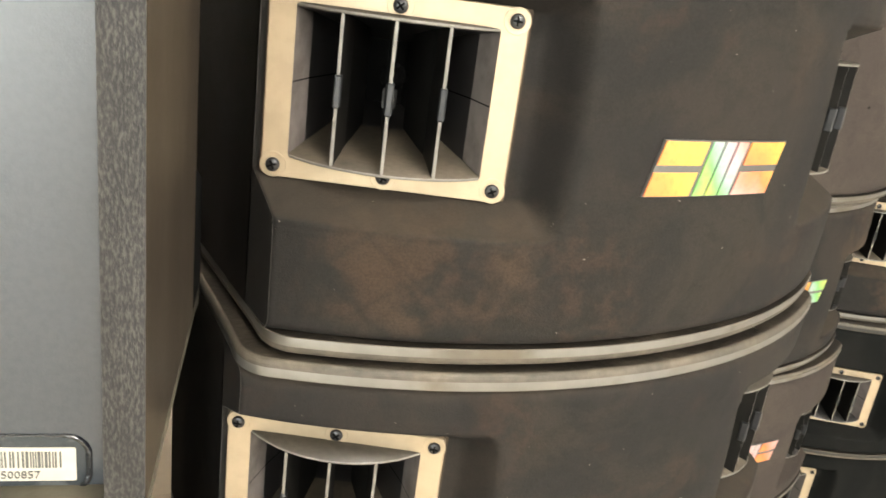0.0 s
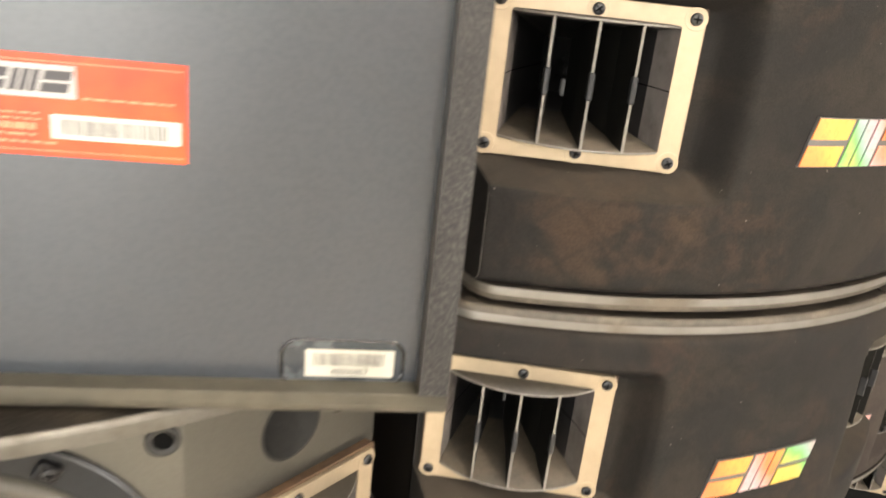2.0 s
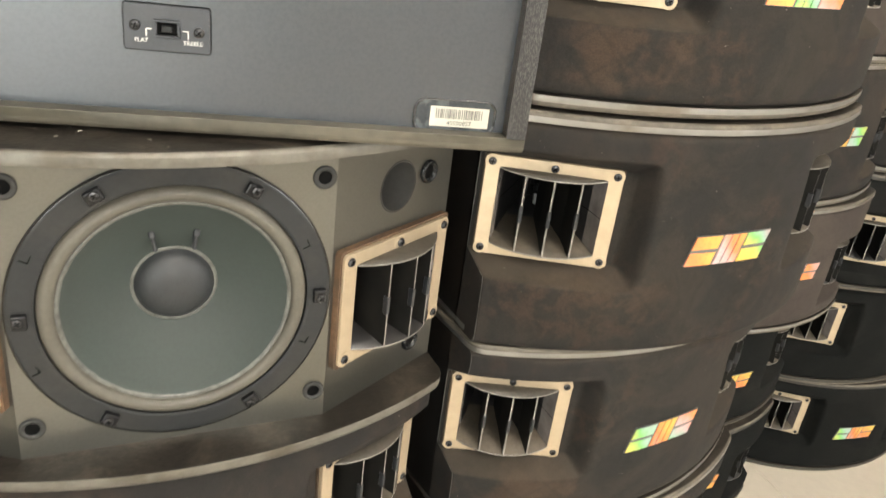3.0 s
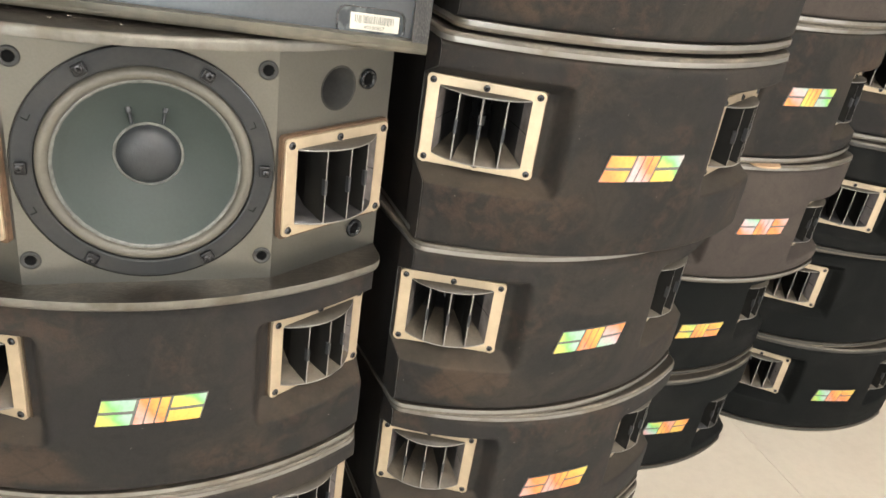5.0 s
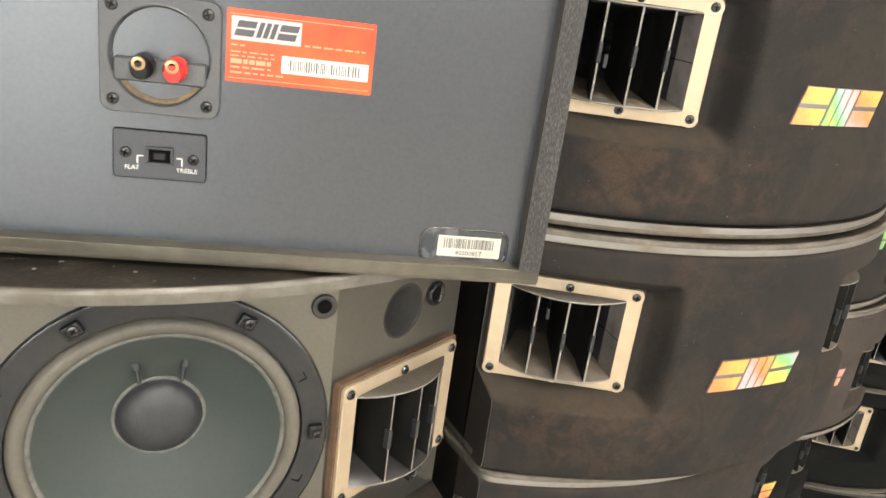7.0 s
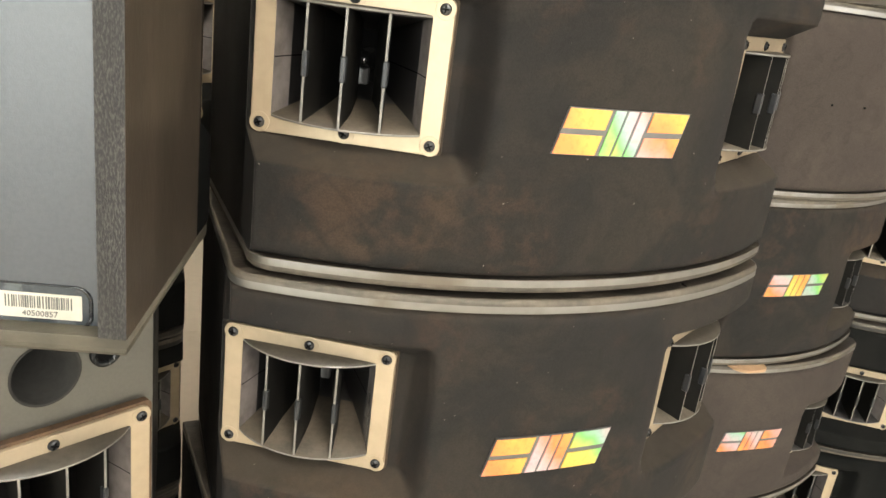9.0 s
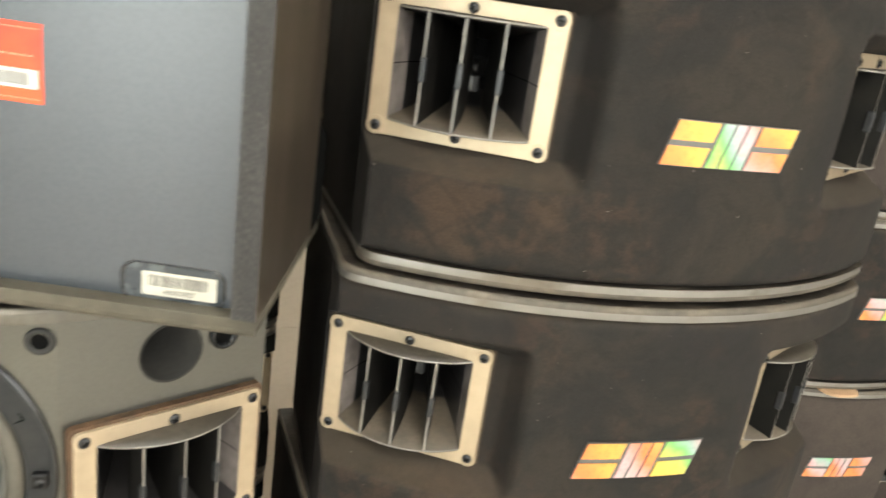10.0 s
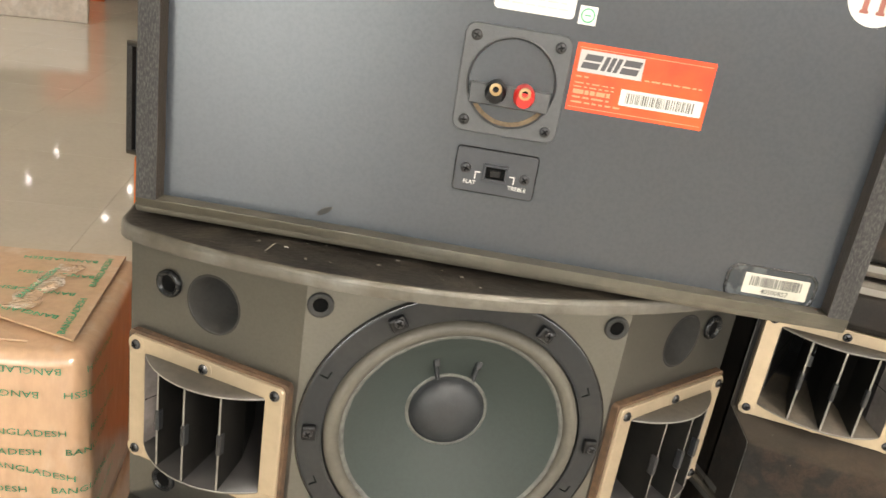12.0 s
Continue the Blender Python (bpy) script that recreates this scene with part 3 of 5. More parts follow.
SEAT = seat_mesh()


SKEW = 0.011                    # the throat lies towards the outer end of the front


def horn_mouth_mesh(side):
    """The flare behind the frame, depth shade in its colours: floor and roof with bowed lips, side walls, throat."""
    bm = bmesh.new()
    n = 16
    tz, tw = 0.021, 0.013
    for sgn in (-1, 1):
        front, mid, deep, back, under = [], [], [], [], []
        for i in range(n + 1):
            x = MOUTH_W * (2 * i / n - 1)
            front.append(bm.verts.new((x * 0.998, -0.004 - mouth_out(x), sgn * MOUTH_H)))
            under.append(bm.verts.new((x * 0.998, -0.004 - mouth_out(x), sgn * (MOUTH_H - 0.0016))))
            mid.append(bm.verts.new((x * 0.86 + side * SKEW * 0.2, 0.02, sgn * (MOUTH_H - 0.005))))
            deep.append(bm.verts.new((x * 0.60 + side * SKEW * 0.5, 0.054, sgn * 0.0302)))
            back.append(bm.verts.new((x / MOUTH_W * tw + side * SKEW, THROAT, sgn * tz)))
        top = [bm.verts.new((v.co.x, -0.002, sgn * (MOUTH_H + 0.0008))) for v in front]
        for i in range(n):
            # floor dust stops half way; the black beyond paints the shade inside
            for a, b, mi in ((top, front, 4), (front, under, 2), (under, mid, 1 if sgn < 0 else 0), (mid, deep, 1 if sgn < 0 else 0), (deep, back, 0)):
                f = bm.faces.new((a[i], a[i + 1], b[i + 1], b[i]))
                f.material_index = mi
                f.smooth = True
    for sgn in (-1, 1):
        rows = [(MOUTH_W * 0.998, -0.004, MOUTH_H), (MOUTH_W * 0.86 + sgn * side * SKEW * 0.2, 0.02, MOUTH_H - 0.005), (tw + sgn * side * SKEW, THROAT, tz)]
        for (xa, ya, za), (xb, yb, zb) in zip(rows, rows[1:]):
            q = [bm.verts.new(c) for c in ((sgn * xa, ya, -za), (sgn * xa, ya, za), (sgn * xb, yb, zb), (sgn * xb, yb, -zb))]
            # outer wall section painted pale for the light reaching the mouth
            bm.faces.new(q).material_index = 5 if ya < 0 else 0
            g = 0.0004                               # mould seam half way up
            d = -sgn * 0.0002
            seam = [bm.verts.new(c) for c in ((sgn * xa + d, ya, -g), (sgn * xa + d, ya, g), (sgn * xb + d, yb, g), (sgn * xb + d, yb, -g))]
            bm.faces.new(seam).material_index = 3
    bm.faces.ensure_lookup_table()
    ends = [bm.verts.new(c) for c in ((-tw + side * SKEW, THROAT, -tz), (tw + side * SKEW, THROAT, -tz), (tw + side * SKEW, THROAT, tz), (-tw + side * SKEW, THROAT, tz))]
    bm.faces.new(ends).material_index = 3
    return bm


def plug_mesh():
    """A ball on a short neck."""
    bm = bmesh.new()
    rings = lathe(bm, [(0.0095, 0.0), (0.0090, 0.002), (0.0050, 0.004), (0.0046, 0.010)]
                  + [(0.0074 * math.cos(a), 0.0165 + 0.0074 * math.sin(a)) for a in (-0.8, -0.4, 0.0, 0.4, 0.8, 1.1, 1.4)], 20)
    fill_ring(bm, rings[-1])
    return bm


def stem_mesh():
    bm = bmesh.new()
    block(bm, -0.0045, 0.0045, -0.004, 0.003, -0.0195, -0.0062, 0.0014, 2)
    return bm


def fin_mesh(x0, side):
    """A thin upright vane from the bowed mouth back towards the throat."""
    bm = bmesh.new()
    t = 0.0009
    d0 = mouth_out(x0) + 0.004 - 0.0005
    pts = ((x0, -d0, MOUTH_H - 0.001), (x0 * 0.86 + side * SKEW * 0.2, 0.02, MOUTH_H - 0.0055), (x0 * 0.49 + side * SKEW * 0.58, 0.057, 0.031))
    left, right = [], []
    for x, y, z in pts:
        left += [bm.verts.new((x - t, y, -z)), bm.verts.new((x - t, y, z))]
        right += [bm.verts.new((x + t, y, -z)), bm.verts.new((x + t, y, z))]
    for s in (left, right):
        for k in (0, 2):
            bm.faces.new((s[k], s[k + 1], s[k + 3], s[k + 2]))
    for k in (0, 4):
        # front edge keeps the paler tone; the sides carry painted shade
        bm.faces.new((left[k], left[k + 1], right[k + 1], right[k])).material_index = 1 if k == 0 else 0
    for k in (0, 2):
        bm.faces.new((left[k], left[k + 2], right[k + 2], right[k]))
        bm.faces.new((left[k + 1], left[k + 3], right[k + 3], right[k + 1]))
    return bm


def clip_mesh(x0):
    bm = bmesh.new()
    d0 = mouth_out(x0) + 0.004
    block(bm, x0 - 0.002, x0 + 0.002, -d0 - 0.0006, -d0 + 0.0055, -0.009, 0.009, 0.0008, 1)
    return bm


FIN_X = (-0.0285, 0.0, 0.0285)


def add_horn(box, side, proud=0.0045, horn_z=HORN_Z):
    """A horn on the left (-1) or right (1) side baffle: gold frame with its flare, vanes, clips, plug and screws."""
    c, s = math.cos(radians(SIDE)), math.sin(radians(SIDE))
    at = pose(side * (CW + HORN_S * c) + side * proud * s, HORN_S * s - proud * c, horn_z, 0, 0, side * SIDE)
    horn = part("horn", horn_frame_mesh(), M_GOLD, box, "champagne-gold horn frame", at=at)
    bm = bmesh.new()
    outer, inner = rounded_rect(2 * HW + 0.003, 2 * HH + 0.003, 0.004), rounded_rect(2 * MOUTH_W + 0.002, 2 * MOUTH_H + 0.002, 0.002)
    loops = [[bm.verts.new((x, y, z)) for x, z in pts] for pts, y in ((outer, 0.0055), (outer, 0.0003), (inner, 0.0003))]
    for p, q in zip(loops, loops[1:]):
        for i in range(len(outer)):
            bm.faces.new((p[i], p[(i + 1) % len(outer)], q[(i + 1) % len(outer)], q[i]))
    part("gasket", bm, M_GASKET, horn, "dusty brown-black gasket")
    part("horn_flare", horn_mouth_mesh(side), [M_HORN, M_HORN_DUST, M_FIN, M_SLOT, M_VISOR, M_MOUTH], horn, "dusty plastic flare, coloured paler at the mouth and darker inside for shade")
    for x in FIN_X:
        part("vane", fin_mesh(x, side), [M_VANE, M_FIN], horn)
        part("vane_clip", clip_mesh(x), M_CLIP, horn)
    part("phase_plug", plug_mesh(), M_PLUG, horn, "glossy black phase plug", smooth=True, at=pose(side * SKEW * 0.45, THROAT - 0.012, -0.001))
    part("plug_stem", stem_mesh(), M_STEM, horn, "grey plug stem", at=pose(side * SKEW * 0.45, THROAT - 0.026, -0.001))
    for x in (-0.0635, 0.0, 0.0635):
        for z in (-0.0478, 0.0478):
            piece("screw_seat", SEAT, horn, at=pose(x, -0.0046, z))
            piece("screw", SCREW, horn, at=pose(x, -0.0050, z, 0, 40 * x / 0.06 + 300 * z, 0))
    return horn


BADGE_Z = 0.129


def badge_strip(bm, xa, xb, za, zb, depth, thick, slant=0.26, n=4, mi=0):
    """A slanted bar that follows the bowed front; za, zb from the badge's middle."""
    cols = []
    for i in range(n + 1):
        ring = []
        for z, d in ((za, depth), (zb, depth), (zb, depth + thick), (za, depth + thick)):
            x = xa + (xb - xa) * i / n + slant * z
            ring.append(bm.verts.new((x, front_y(x, BADGE_Z + z) - d, z)))
        cols.append(ring)
    for p, q in zip(cols, cols[1:]):
        for k in range(4):
            bm.faces.new((p[k], p[(k + 1) % 4], q[(k + 1) % 4], q[k])).material_index = mi
    bm.faces.new(cols[0][::-1]).material_index = mi
    bm.faces.new(cols[-1]).material_index = mi


def add_badge(box):
    bm = bmesh.new()
    badge_strip(bm, -0.0545, 0.0545, -0.0172, 0.0172, -0.001, 0.003, n=10)
    badge = part("badge", bm, M_BADGE, box, "grey badge plate with holographic slanted bars", at=pose(-0.002, 0.0003, BADGE_Z))
    for x0, kind in ((-0.054, 0), (-0.0165, 1), (0.0185, 0)):
        bm = bmesh.new()
        if kind == 0:
            badge_strip(bm, x0, x0 + 0.0345, 0.0022, 0.0166, 0.002, 0.0008)
            badge_strip(bm, x0, x0 + 0.0345, -0.0166, -0.0022, 0.002, 0.0008)
        else:
            for k in range(3):
                badge_strip(bm, x0 + 0.0005 + k * 0.0112, x0 + 0.0095 + k * 0.0112, -0.0166, 0.0166, 0.002, 0.0008, n=2)
        part("foil_bar", bm, M_FOIL, badge, "holographic foil bars")


def cabinet_mesh(front):
    """The box between the panels: bent front baffle, side boards, back set in from the edges."""
    bm = bmesh.new()
    rim, inset = 0.015, 0.013
    z0, z1 = PLATE - 0.001, H - PLATE + 0.001
    plan = [(-W, EDGE_Y), (-CW, 0.0), (CW, 0.0), (W, EDGE_Y), (W, D), (W - rim, D), (W - rim, D - inset), (-W + rim, D - inset), (-W + rim, D), (-W, D)]
    mats = [front, front, front, 0, 3, 0, 2, 0, 3, 0]
    lo = [bm.verts.new((x, y, z0)) for x, y in plan]
    hi = [bm.verts.new((x, y, z1)) for x, y in plan]
    n = len(plan)
    for i in range(3, n):
        bm.faces.new((lo[i], lo[(i + 1) % n], hi[(i + 1) % n], hi[i])).material_index = mats[i]
    return bm


def holed(bm, x0, x1, z0, z1, hole, m, mi=0, tube=0.0):
    """A rectangle in x, z with a hole through it; tube: depth of the hole's wall."""
    cx, cz = sum(p[0] for p in hole) / len(hole), sum(p[1] for p in hole) / len(hole)
    corners = [(x0, z0), (x1, z0), (x1, z1), (x0, z1)]
    ang = sorted([(math.atan2(z - cz, x - cx), (x, z)) for x, z in hole])
    cang = [math.atan2(z - cz, x - cx) for x, z in corners]
    rays = sorted(set([a for a, _ in ang]))
    inner, outer = [], []
    snapped = {min(range(len(rays)), key=lambda i: abs(rays[i] - c)): p for c, p in zip(cang, corners)}
    for i, (a, (hx, hz)) in enumerate(ang):
        inner.append((hx, hz))
        if i in snapped:
            outer.append(snapped[i])
            continue
        dx, dz = math.cos(a), math.sin(a)
        k = min([(x1 - cx) / dx if dx > 1e-9 else 1e9, (x0 - cx) / dx if dx < -1e-9 else 1e9, (z1 - cz) / dz if dz > 1e-9 else 1e9, (z0 - cz) / dz if dz < -1e-9 else 1e9])
        outer.append((cx + k * dx, cz + k * dz))
    rings = [[bm.verts.new(m @ Vector((x, 0, z))) for x, z in outer], [bm.verts.new(m @ Vector((x, 0, z))) for x, z in inner]]
    if tube:
        rings.append([bm.verts.new(m @ Vector((x, tube, z))) for x, z in inner])
    n = len(inner)
    for k, (p, q) in enumerate(zip(rings, rings[1:])):
        for i in range(n):
            bm.faces.new((p[i], p[(i + 1) % n], q[(i + 1) % n], q[i])).material_index = mi
    return rings[-1]


PORT_S, PORT_Z, PORT_R = 0.077, 0.0622, 0.0228


def ring_points(r, cx=0.0, cz=0.0, n=48):
    return [(cx + r * math.cos(2 * math.pi * (i + 0.37) / n), cz + r * math.sin(2 * math.pi * (i + 0.37) / n)) for i in range(n)]


def add_baffles(box, horn_z=0.160):
    z0, z1 = PLATE - 0.001, H - PLATE + 0.001
    bm = bmesh.new()
    holed(bm, -CW, CW, z0, z1, ring_points(0.1018, 0, H / 2, 72), Matrix.Identity(4), tube=0.02)
    part("front_baffle", bm, M_BAFFLE, box, "satin charcoal baffle")
    length = (W - CW) / math.cos(radians(SIDE))
    for side in (-1, 1):
        m = pose(side * CW, 0, 0, 0, 0, side * SIDE) @ Matrix.Diagonal((side, 1, 1, 1))
        bm = bmesh.new()
        holed(bm, 0, length, z0, 0.094, ring_points(PORT_R, PORT_S, PORT_Z), m, tube=0.07)
        dense = []
        for (ax, az), (bx, bz) in ((( -1, -1), (1, -1)), ((1, -1), (1, 1)), ((1, 1), (-1, 1)), ((-1, 1), (-1, -1))):
            for i in range(8):
                t = i / 8
                dense.append((HORN_S + (ax + (bx - ax) * t) * (MOUTH_W + 0.003), horn_z + (az + (bz - az) * t) * (MOUTH_H + 0.003)))
        holed(bm, 0, length, 0.094, z1, dense, m)
        part("side_baffle", bm, M_BAFFLE, box, "satin charcoal baffle")


def loudspeaker(name, m, foam, label, group="", covered=True, long="", horn_z=HORN_Z):
    box = tagged(empty(name, m), label, "loudspeaker", group)
    part("cabinet", cabinet_mesh(0 if covered else 1), [M_VINYL, M_BAFFLE, M_BACK, M_EDGE], box, "black vinyl cabinet")
    for nm, z in (("bottom_panel", 0.0), ("top_panel", H - PLATE)):
        bm = bmesh.new()
        low, high = (0.0052, 0.0005) if z == 0 else (0.0005, 0.0052)
        prism(bm, panel_outline(-0.012 if (long == "bottom" and z == 0) or (long == "top" and z) else 0.003), z if covered or z else 0.001, z + PLATE, low, high, cap=1, rim=2)
        part(nm, bm, [M_LIP, M_DUSTY, M_RIM], box, "satin grey-black bowed panel", soft_edges=True)
    if covered:
        part("grille_cover", cover_mesh(long, horn_z), [foam, foam if foam is M_FOAM_DARK else M_COVER_EDGE], box, "dusty flocked grille cover", smooth=True)
        add_badge(box)
    for side in (-1, 1):
        add_horn(box, side, horn_z=horn_z)
    return box


def upright(x, y, z, turn):
    return pose(x, y, z, 0, 0, turn)


def flipped(x, y, z, turn):
    return pose(x, y, z + H, 0, 180, turn)


# ---- hall ----
X0, X1, Y0, Y1, TOP = HALL


def slab(name, x0, x1, y0, y1, z0, z1, mat, label, category, kind="structure"):
    bm = bmesh.new()
    block(bm, x0, x1, y0, y1, z0, z1)
    return tagged(part(name, bm, mat), label, category, kind=kind)


floor = slab("floor", X0 - 0.2, X1 + 0.2, Y0 - 0.2, Y1 + 0.2, -0.15, -0.003, M_GROUT, "cream polished tile floor with thin dark joints", "floor")
slab("wall_west", X0 - 0.2, X0, Y0 - 0.2, Y1 + 0.2, 0, TOP, M_WALL, "plain warm white plastered wall", "wall")
bm = bmesh.new()
# opening made up to suit the added east lamp
for ya, yb, za, zb in ((Y0 - 0.2, -4.1, 0, TOP), (0.1, Y1 + 0.2, 0, TOP), (-4.1, 0.1, 3.1, TOP), (-4.1, 0.1, 0, 0.6)):
    block(bm, X1, X1 + 0.2, ya, yb, za, zb)
tagged(part("wall_east", bm, M_WALL), "plain warm white wall, unseen, with an assumed wide window opening", "wall", kind="structure")
slab("wall_north", X0, X1, Y1, Y1 + 0.2, 0, TOP, M_WALL, "plain warm white plastered wall", "wall")
bm = bmesh.new()
# doorway and high window made up to suit the added south lamps
for xa, xb, za, zb in ((X0, -2.0, 0, TOP), (4.65, X1, 0, TOP), (-2.0, 0.1, 2.62, TOP), (0.1, 4.65, 3.38, TOP), (0.1, 4.65, 0, 2.5)):
    block(bm, xa, xb, Y0 - 0.2, Y0, za, zb)
tagged(part("wall_south", bm, M_WALL), "plain warm white wall, unseen, with an assumed wide doorway and high window opening", "wall", kind="structure")
slab("ceiling", X0 - 0.2, X1 + 0.2, Y0 - 0.2, Y1 + 0.2, TOP, TOP + 0.15, M_CEIL, "plain white ceiling", "ceiling")


# square glowing panel, an added fill light
def ceiling_light():
    body = tagged(empty("ceiling_light", pose(LAMPS[0][0], LAMPS[0][1], TOP)), "square white ceiling panel, added unseen as fill light, switched on", "ceiling light", "ceiling lights")
    bm = bmesh.new()
    for xa, xb, ya, yb in ((-0.33, 0.33, -0.33, -0.30), (-0.33, 0.33, 0.30, 0.33), (-0.33, -0.30, -0.30, 0.30), (0.30, 0.33, -0.30, 0.30)):
        block(bm, xa, xb, ya, yb, -0.03, -0.001, 0.003, 1)
    part("housing", bm, M_CEIL, body)
    bm = bmesh.new()
    block(bm, -0.298, 0.298, -0.298, 0.298, -0.018, -0.006)
    part("diffuser", bm, M_GLOW, body)
    return body


first_light = ceiling_light()
for lx, ly in LAMPS[1:]:
    copy_thing(first_light, pose(lx, ly, TOP))

bm = bmesh.new()
ring = lathe(bm, [(0.085, 0.0), (0.085, 0.01), (0.051, 0.012), (0.051, 0.004)], 24)
spot = tagged(part("downlight", bm, M_CEIL, at=pose(*SPOTS[0], TOP, 90, 0, 0)), "small round white ceiling downlight, switched on", "ceiling light", "downlights")
bm = bmesh.new()
ring = lathe(bm, [(0.050, 0.002), (0.050, 0.006)], 24)
fill_ring(bm, ring[-1])
part("lens", bm, M_GLOW_SPOT, spot)
for lx, ly in SPOTS[1:]:
    copy_thing(spot, pose(lx, ly, TOP, 90, 0, 0))

# ---- stack of the turned and the open loudspeaker ----
COVERED, DARKER = "dusty brown-black flocked loudspeaker with gold horns", "deep black flocked loudspeaker with gold horns"
proto = loudspeaker("loudspeaker", upright(0.1366, 0.5086, 1.0494, 32.4), M_FOAM, COVERED + ", atop a stack", "stacked loudspeakers")
proto_long = loudspeaker("loudspeaker", upright(0.1278, 0.4964, 0.7821, 30.0), M_FOAM, COVERED + ", in a stack", "stacked loudspeakers", long="bottom")
proto_dark = loudspeaker("loudspeaker", flipped(0.419, 1.056, -0.004, 26.2), M_FOAM_DARK, DARKER + ", upside down on tiles", "stacked loudspeakers")

for o in proto_dark.children:
    if o.name.startswith(("bottom_panel", "top_panel")):
        o.data.materials[0] = M_LIP_DARK

SPEAKERS = [
    # x, y, z, turn, upside down, kind, height against the others
    (0.1201, 0.5177, 0.5181, 34.7, False, proto, 1),
    (0.125, 0.517, 0.254, 32.0, False, proto, 1),
    (0.125, 0.512, 0.0, 31.0, False, proto_long, 0.962),
    (0.4727, 1.0596, 0.783, 30.7, True, proto, 0.985),
    (0.4725, 1.0587, 0.520, 26.8, True, proto, 0.985),
    (0.4315, 1.0826, 0.260, 27.6, False, proto_dark, 0.985),
    (0.474, 1.058, 1.0432, 28.0, False, proto, 1),
    (0.8922, 1.3516, 0.0, 18.8, False, proto_dark, 1),
    (0.8849, 1.3553, 0.2665, 24.0, False, proto_dark, 1),
    (0.9279, 1.3316, 0.532, 25.2, True, proto_dark, 1),
    (0.910, 1.345, 0.797, 24.0, False, proto, 1),
    (0.910, 1.345, 1.0612, 24.0, False, proto, 1),
    (-0.357, 0.203, 0.2425, 27.0, False, proto_long, 1),
    (-0.357, 0.203, 0.0, 27.0, False, proto, 0.918),
    (-0.551, 0.6585, 0.0, 30.0, False, proto_dark, 0.958),
    (-0.553, 0.6585, 0.2535, 29.0, False, proto_dark, 0.958),
    (-0.550, 0.6585, 0.507, 30.0, False, proto_dark, 0.958),
    (-0.548, 0.6585, 0.7605, 31.0, False, proto_dark, 0.958),
    (-0.503, 0.6605, 1.014, 30.0, False, proto_dark, 1),
    (-1.21, 1.43, 0.7105, 180.0, False, proto_dark, 1),
]
for x, y, z, turn, over, kind, tall in SPEAKERS:
    box = copy_thing(kind, flipped(x, y, z - H * (1 - tall), turn) if over else upright(x, y, z, turn))
    box.scale.z *= tall
    words = DARKER if kind is proto_dark else COVERED
    if z in (1.0432, 0.520):                         # browner covers in the next stack
        cover = next(o for o in box.children if o.name.startswith("grille_cover"))
        cover.material_slots[0].link, cover.material_slots[0].material = "OBJECT", M_FOAM_BROWN
    badge = next(o for o in box.children if o.name.startswith("badge"))
    if z in (1.0432, 0.2665):                        # badge lost
        for o in list(badge.children) + [badge]:
            bpy.data.objects.remove(o)
        if z > 1:
            for hx in (-0.028, 0.030):
                bm = bmesh.new()
                r = lathe(bm, [(0.0018, 0.0), (0.0017, 0.0006), (0.0012, 0.0003)], 12)
                fill_ring(bm, r[-1])
                part("badge_hole", bm, M_SLOT, box, "small empty badge hole", at=pose(hx, front_y(hx, 0.135) - 0.0012, 0.135))
    elif kind is proto_dark and not over:            # badge worn lower
        badge.location.z -= 0.004
    box["label"] = words + (", upside down" if over else ", standing on tiles" if z < 0.02 else ", on an orange carton" if z == 0.7105 else ", in a stack")


proto_dark.scale.z = 0.985
under_bare = loudspeaker("loudspeaker", upright(-0.3573, 0.203, 0.5065, 27.3), M_FOAM, COVERED + ", under an uncovered one", "stacked loudspeakers", long="top", horn_z=0.1548)
next(o for o in under_bare.children if o.name.startswith("badge")).location.z += 0.004


def rubber_feet(box, high):
    """Four low rubber feet under a loudspeaker that stands clear of the one below."""
    for x in (-0.205, 0.205):
        for y in (0.062, 0.205):
            bm = bmesh.new()
            r = lathe(bm, [(0.0115, 0.0), (0.0125, high * 0.5), (0.0125, high)], 20)
            fill_ring(bm, r[0])
            fill_ring(bm, r[-1])
            part("rubber_foot", bm, M_PLUG, box, "black rubber foot", at=pose(x, y, -high, -90, 0, 0))


rubber_feet(proto, 0.0033)

bm = bmesh.new()
sheet(bm, rounded_rect(0.062, 0.05, 0.02, 5), 0.0, 0.0036, bevel=0.0012)
tagged(part("packing_pad", bm, M_CARD, at=pose(0.455, 1.012, 0.7802, -90, 0, 28)), "thin tan packing pad between two loudspeakers", "packing pad")

# ---- open loudspeaker, upside down ----
H = 0.277                                            # a taller build
bare = loudspeaker("loudspeaker", flipped(-0.3491, 0.1912, 0.7705, 26.5), M_FOAM, "uncovered loudspeaker, upside down, bare woofer and gold horns", "stacked loudspeakers", covered=False, horn_z=0.160)


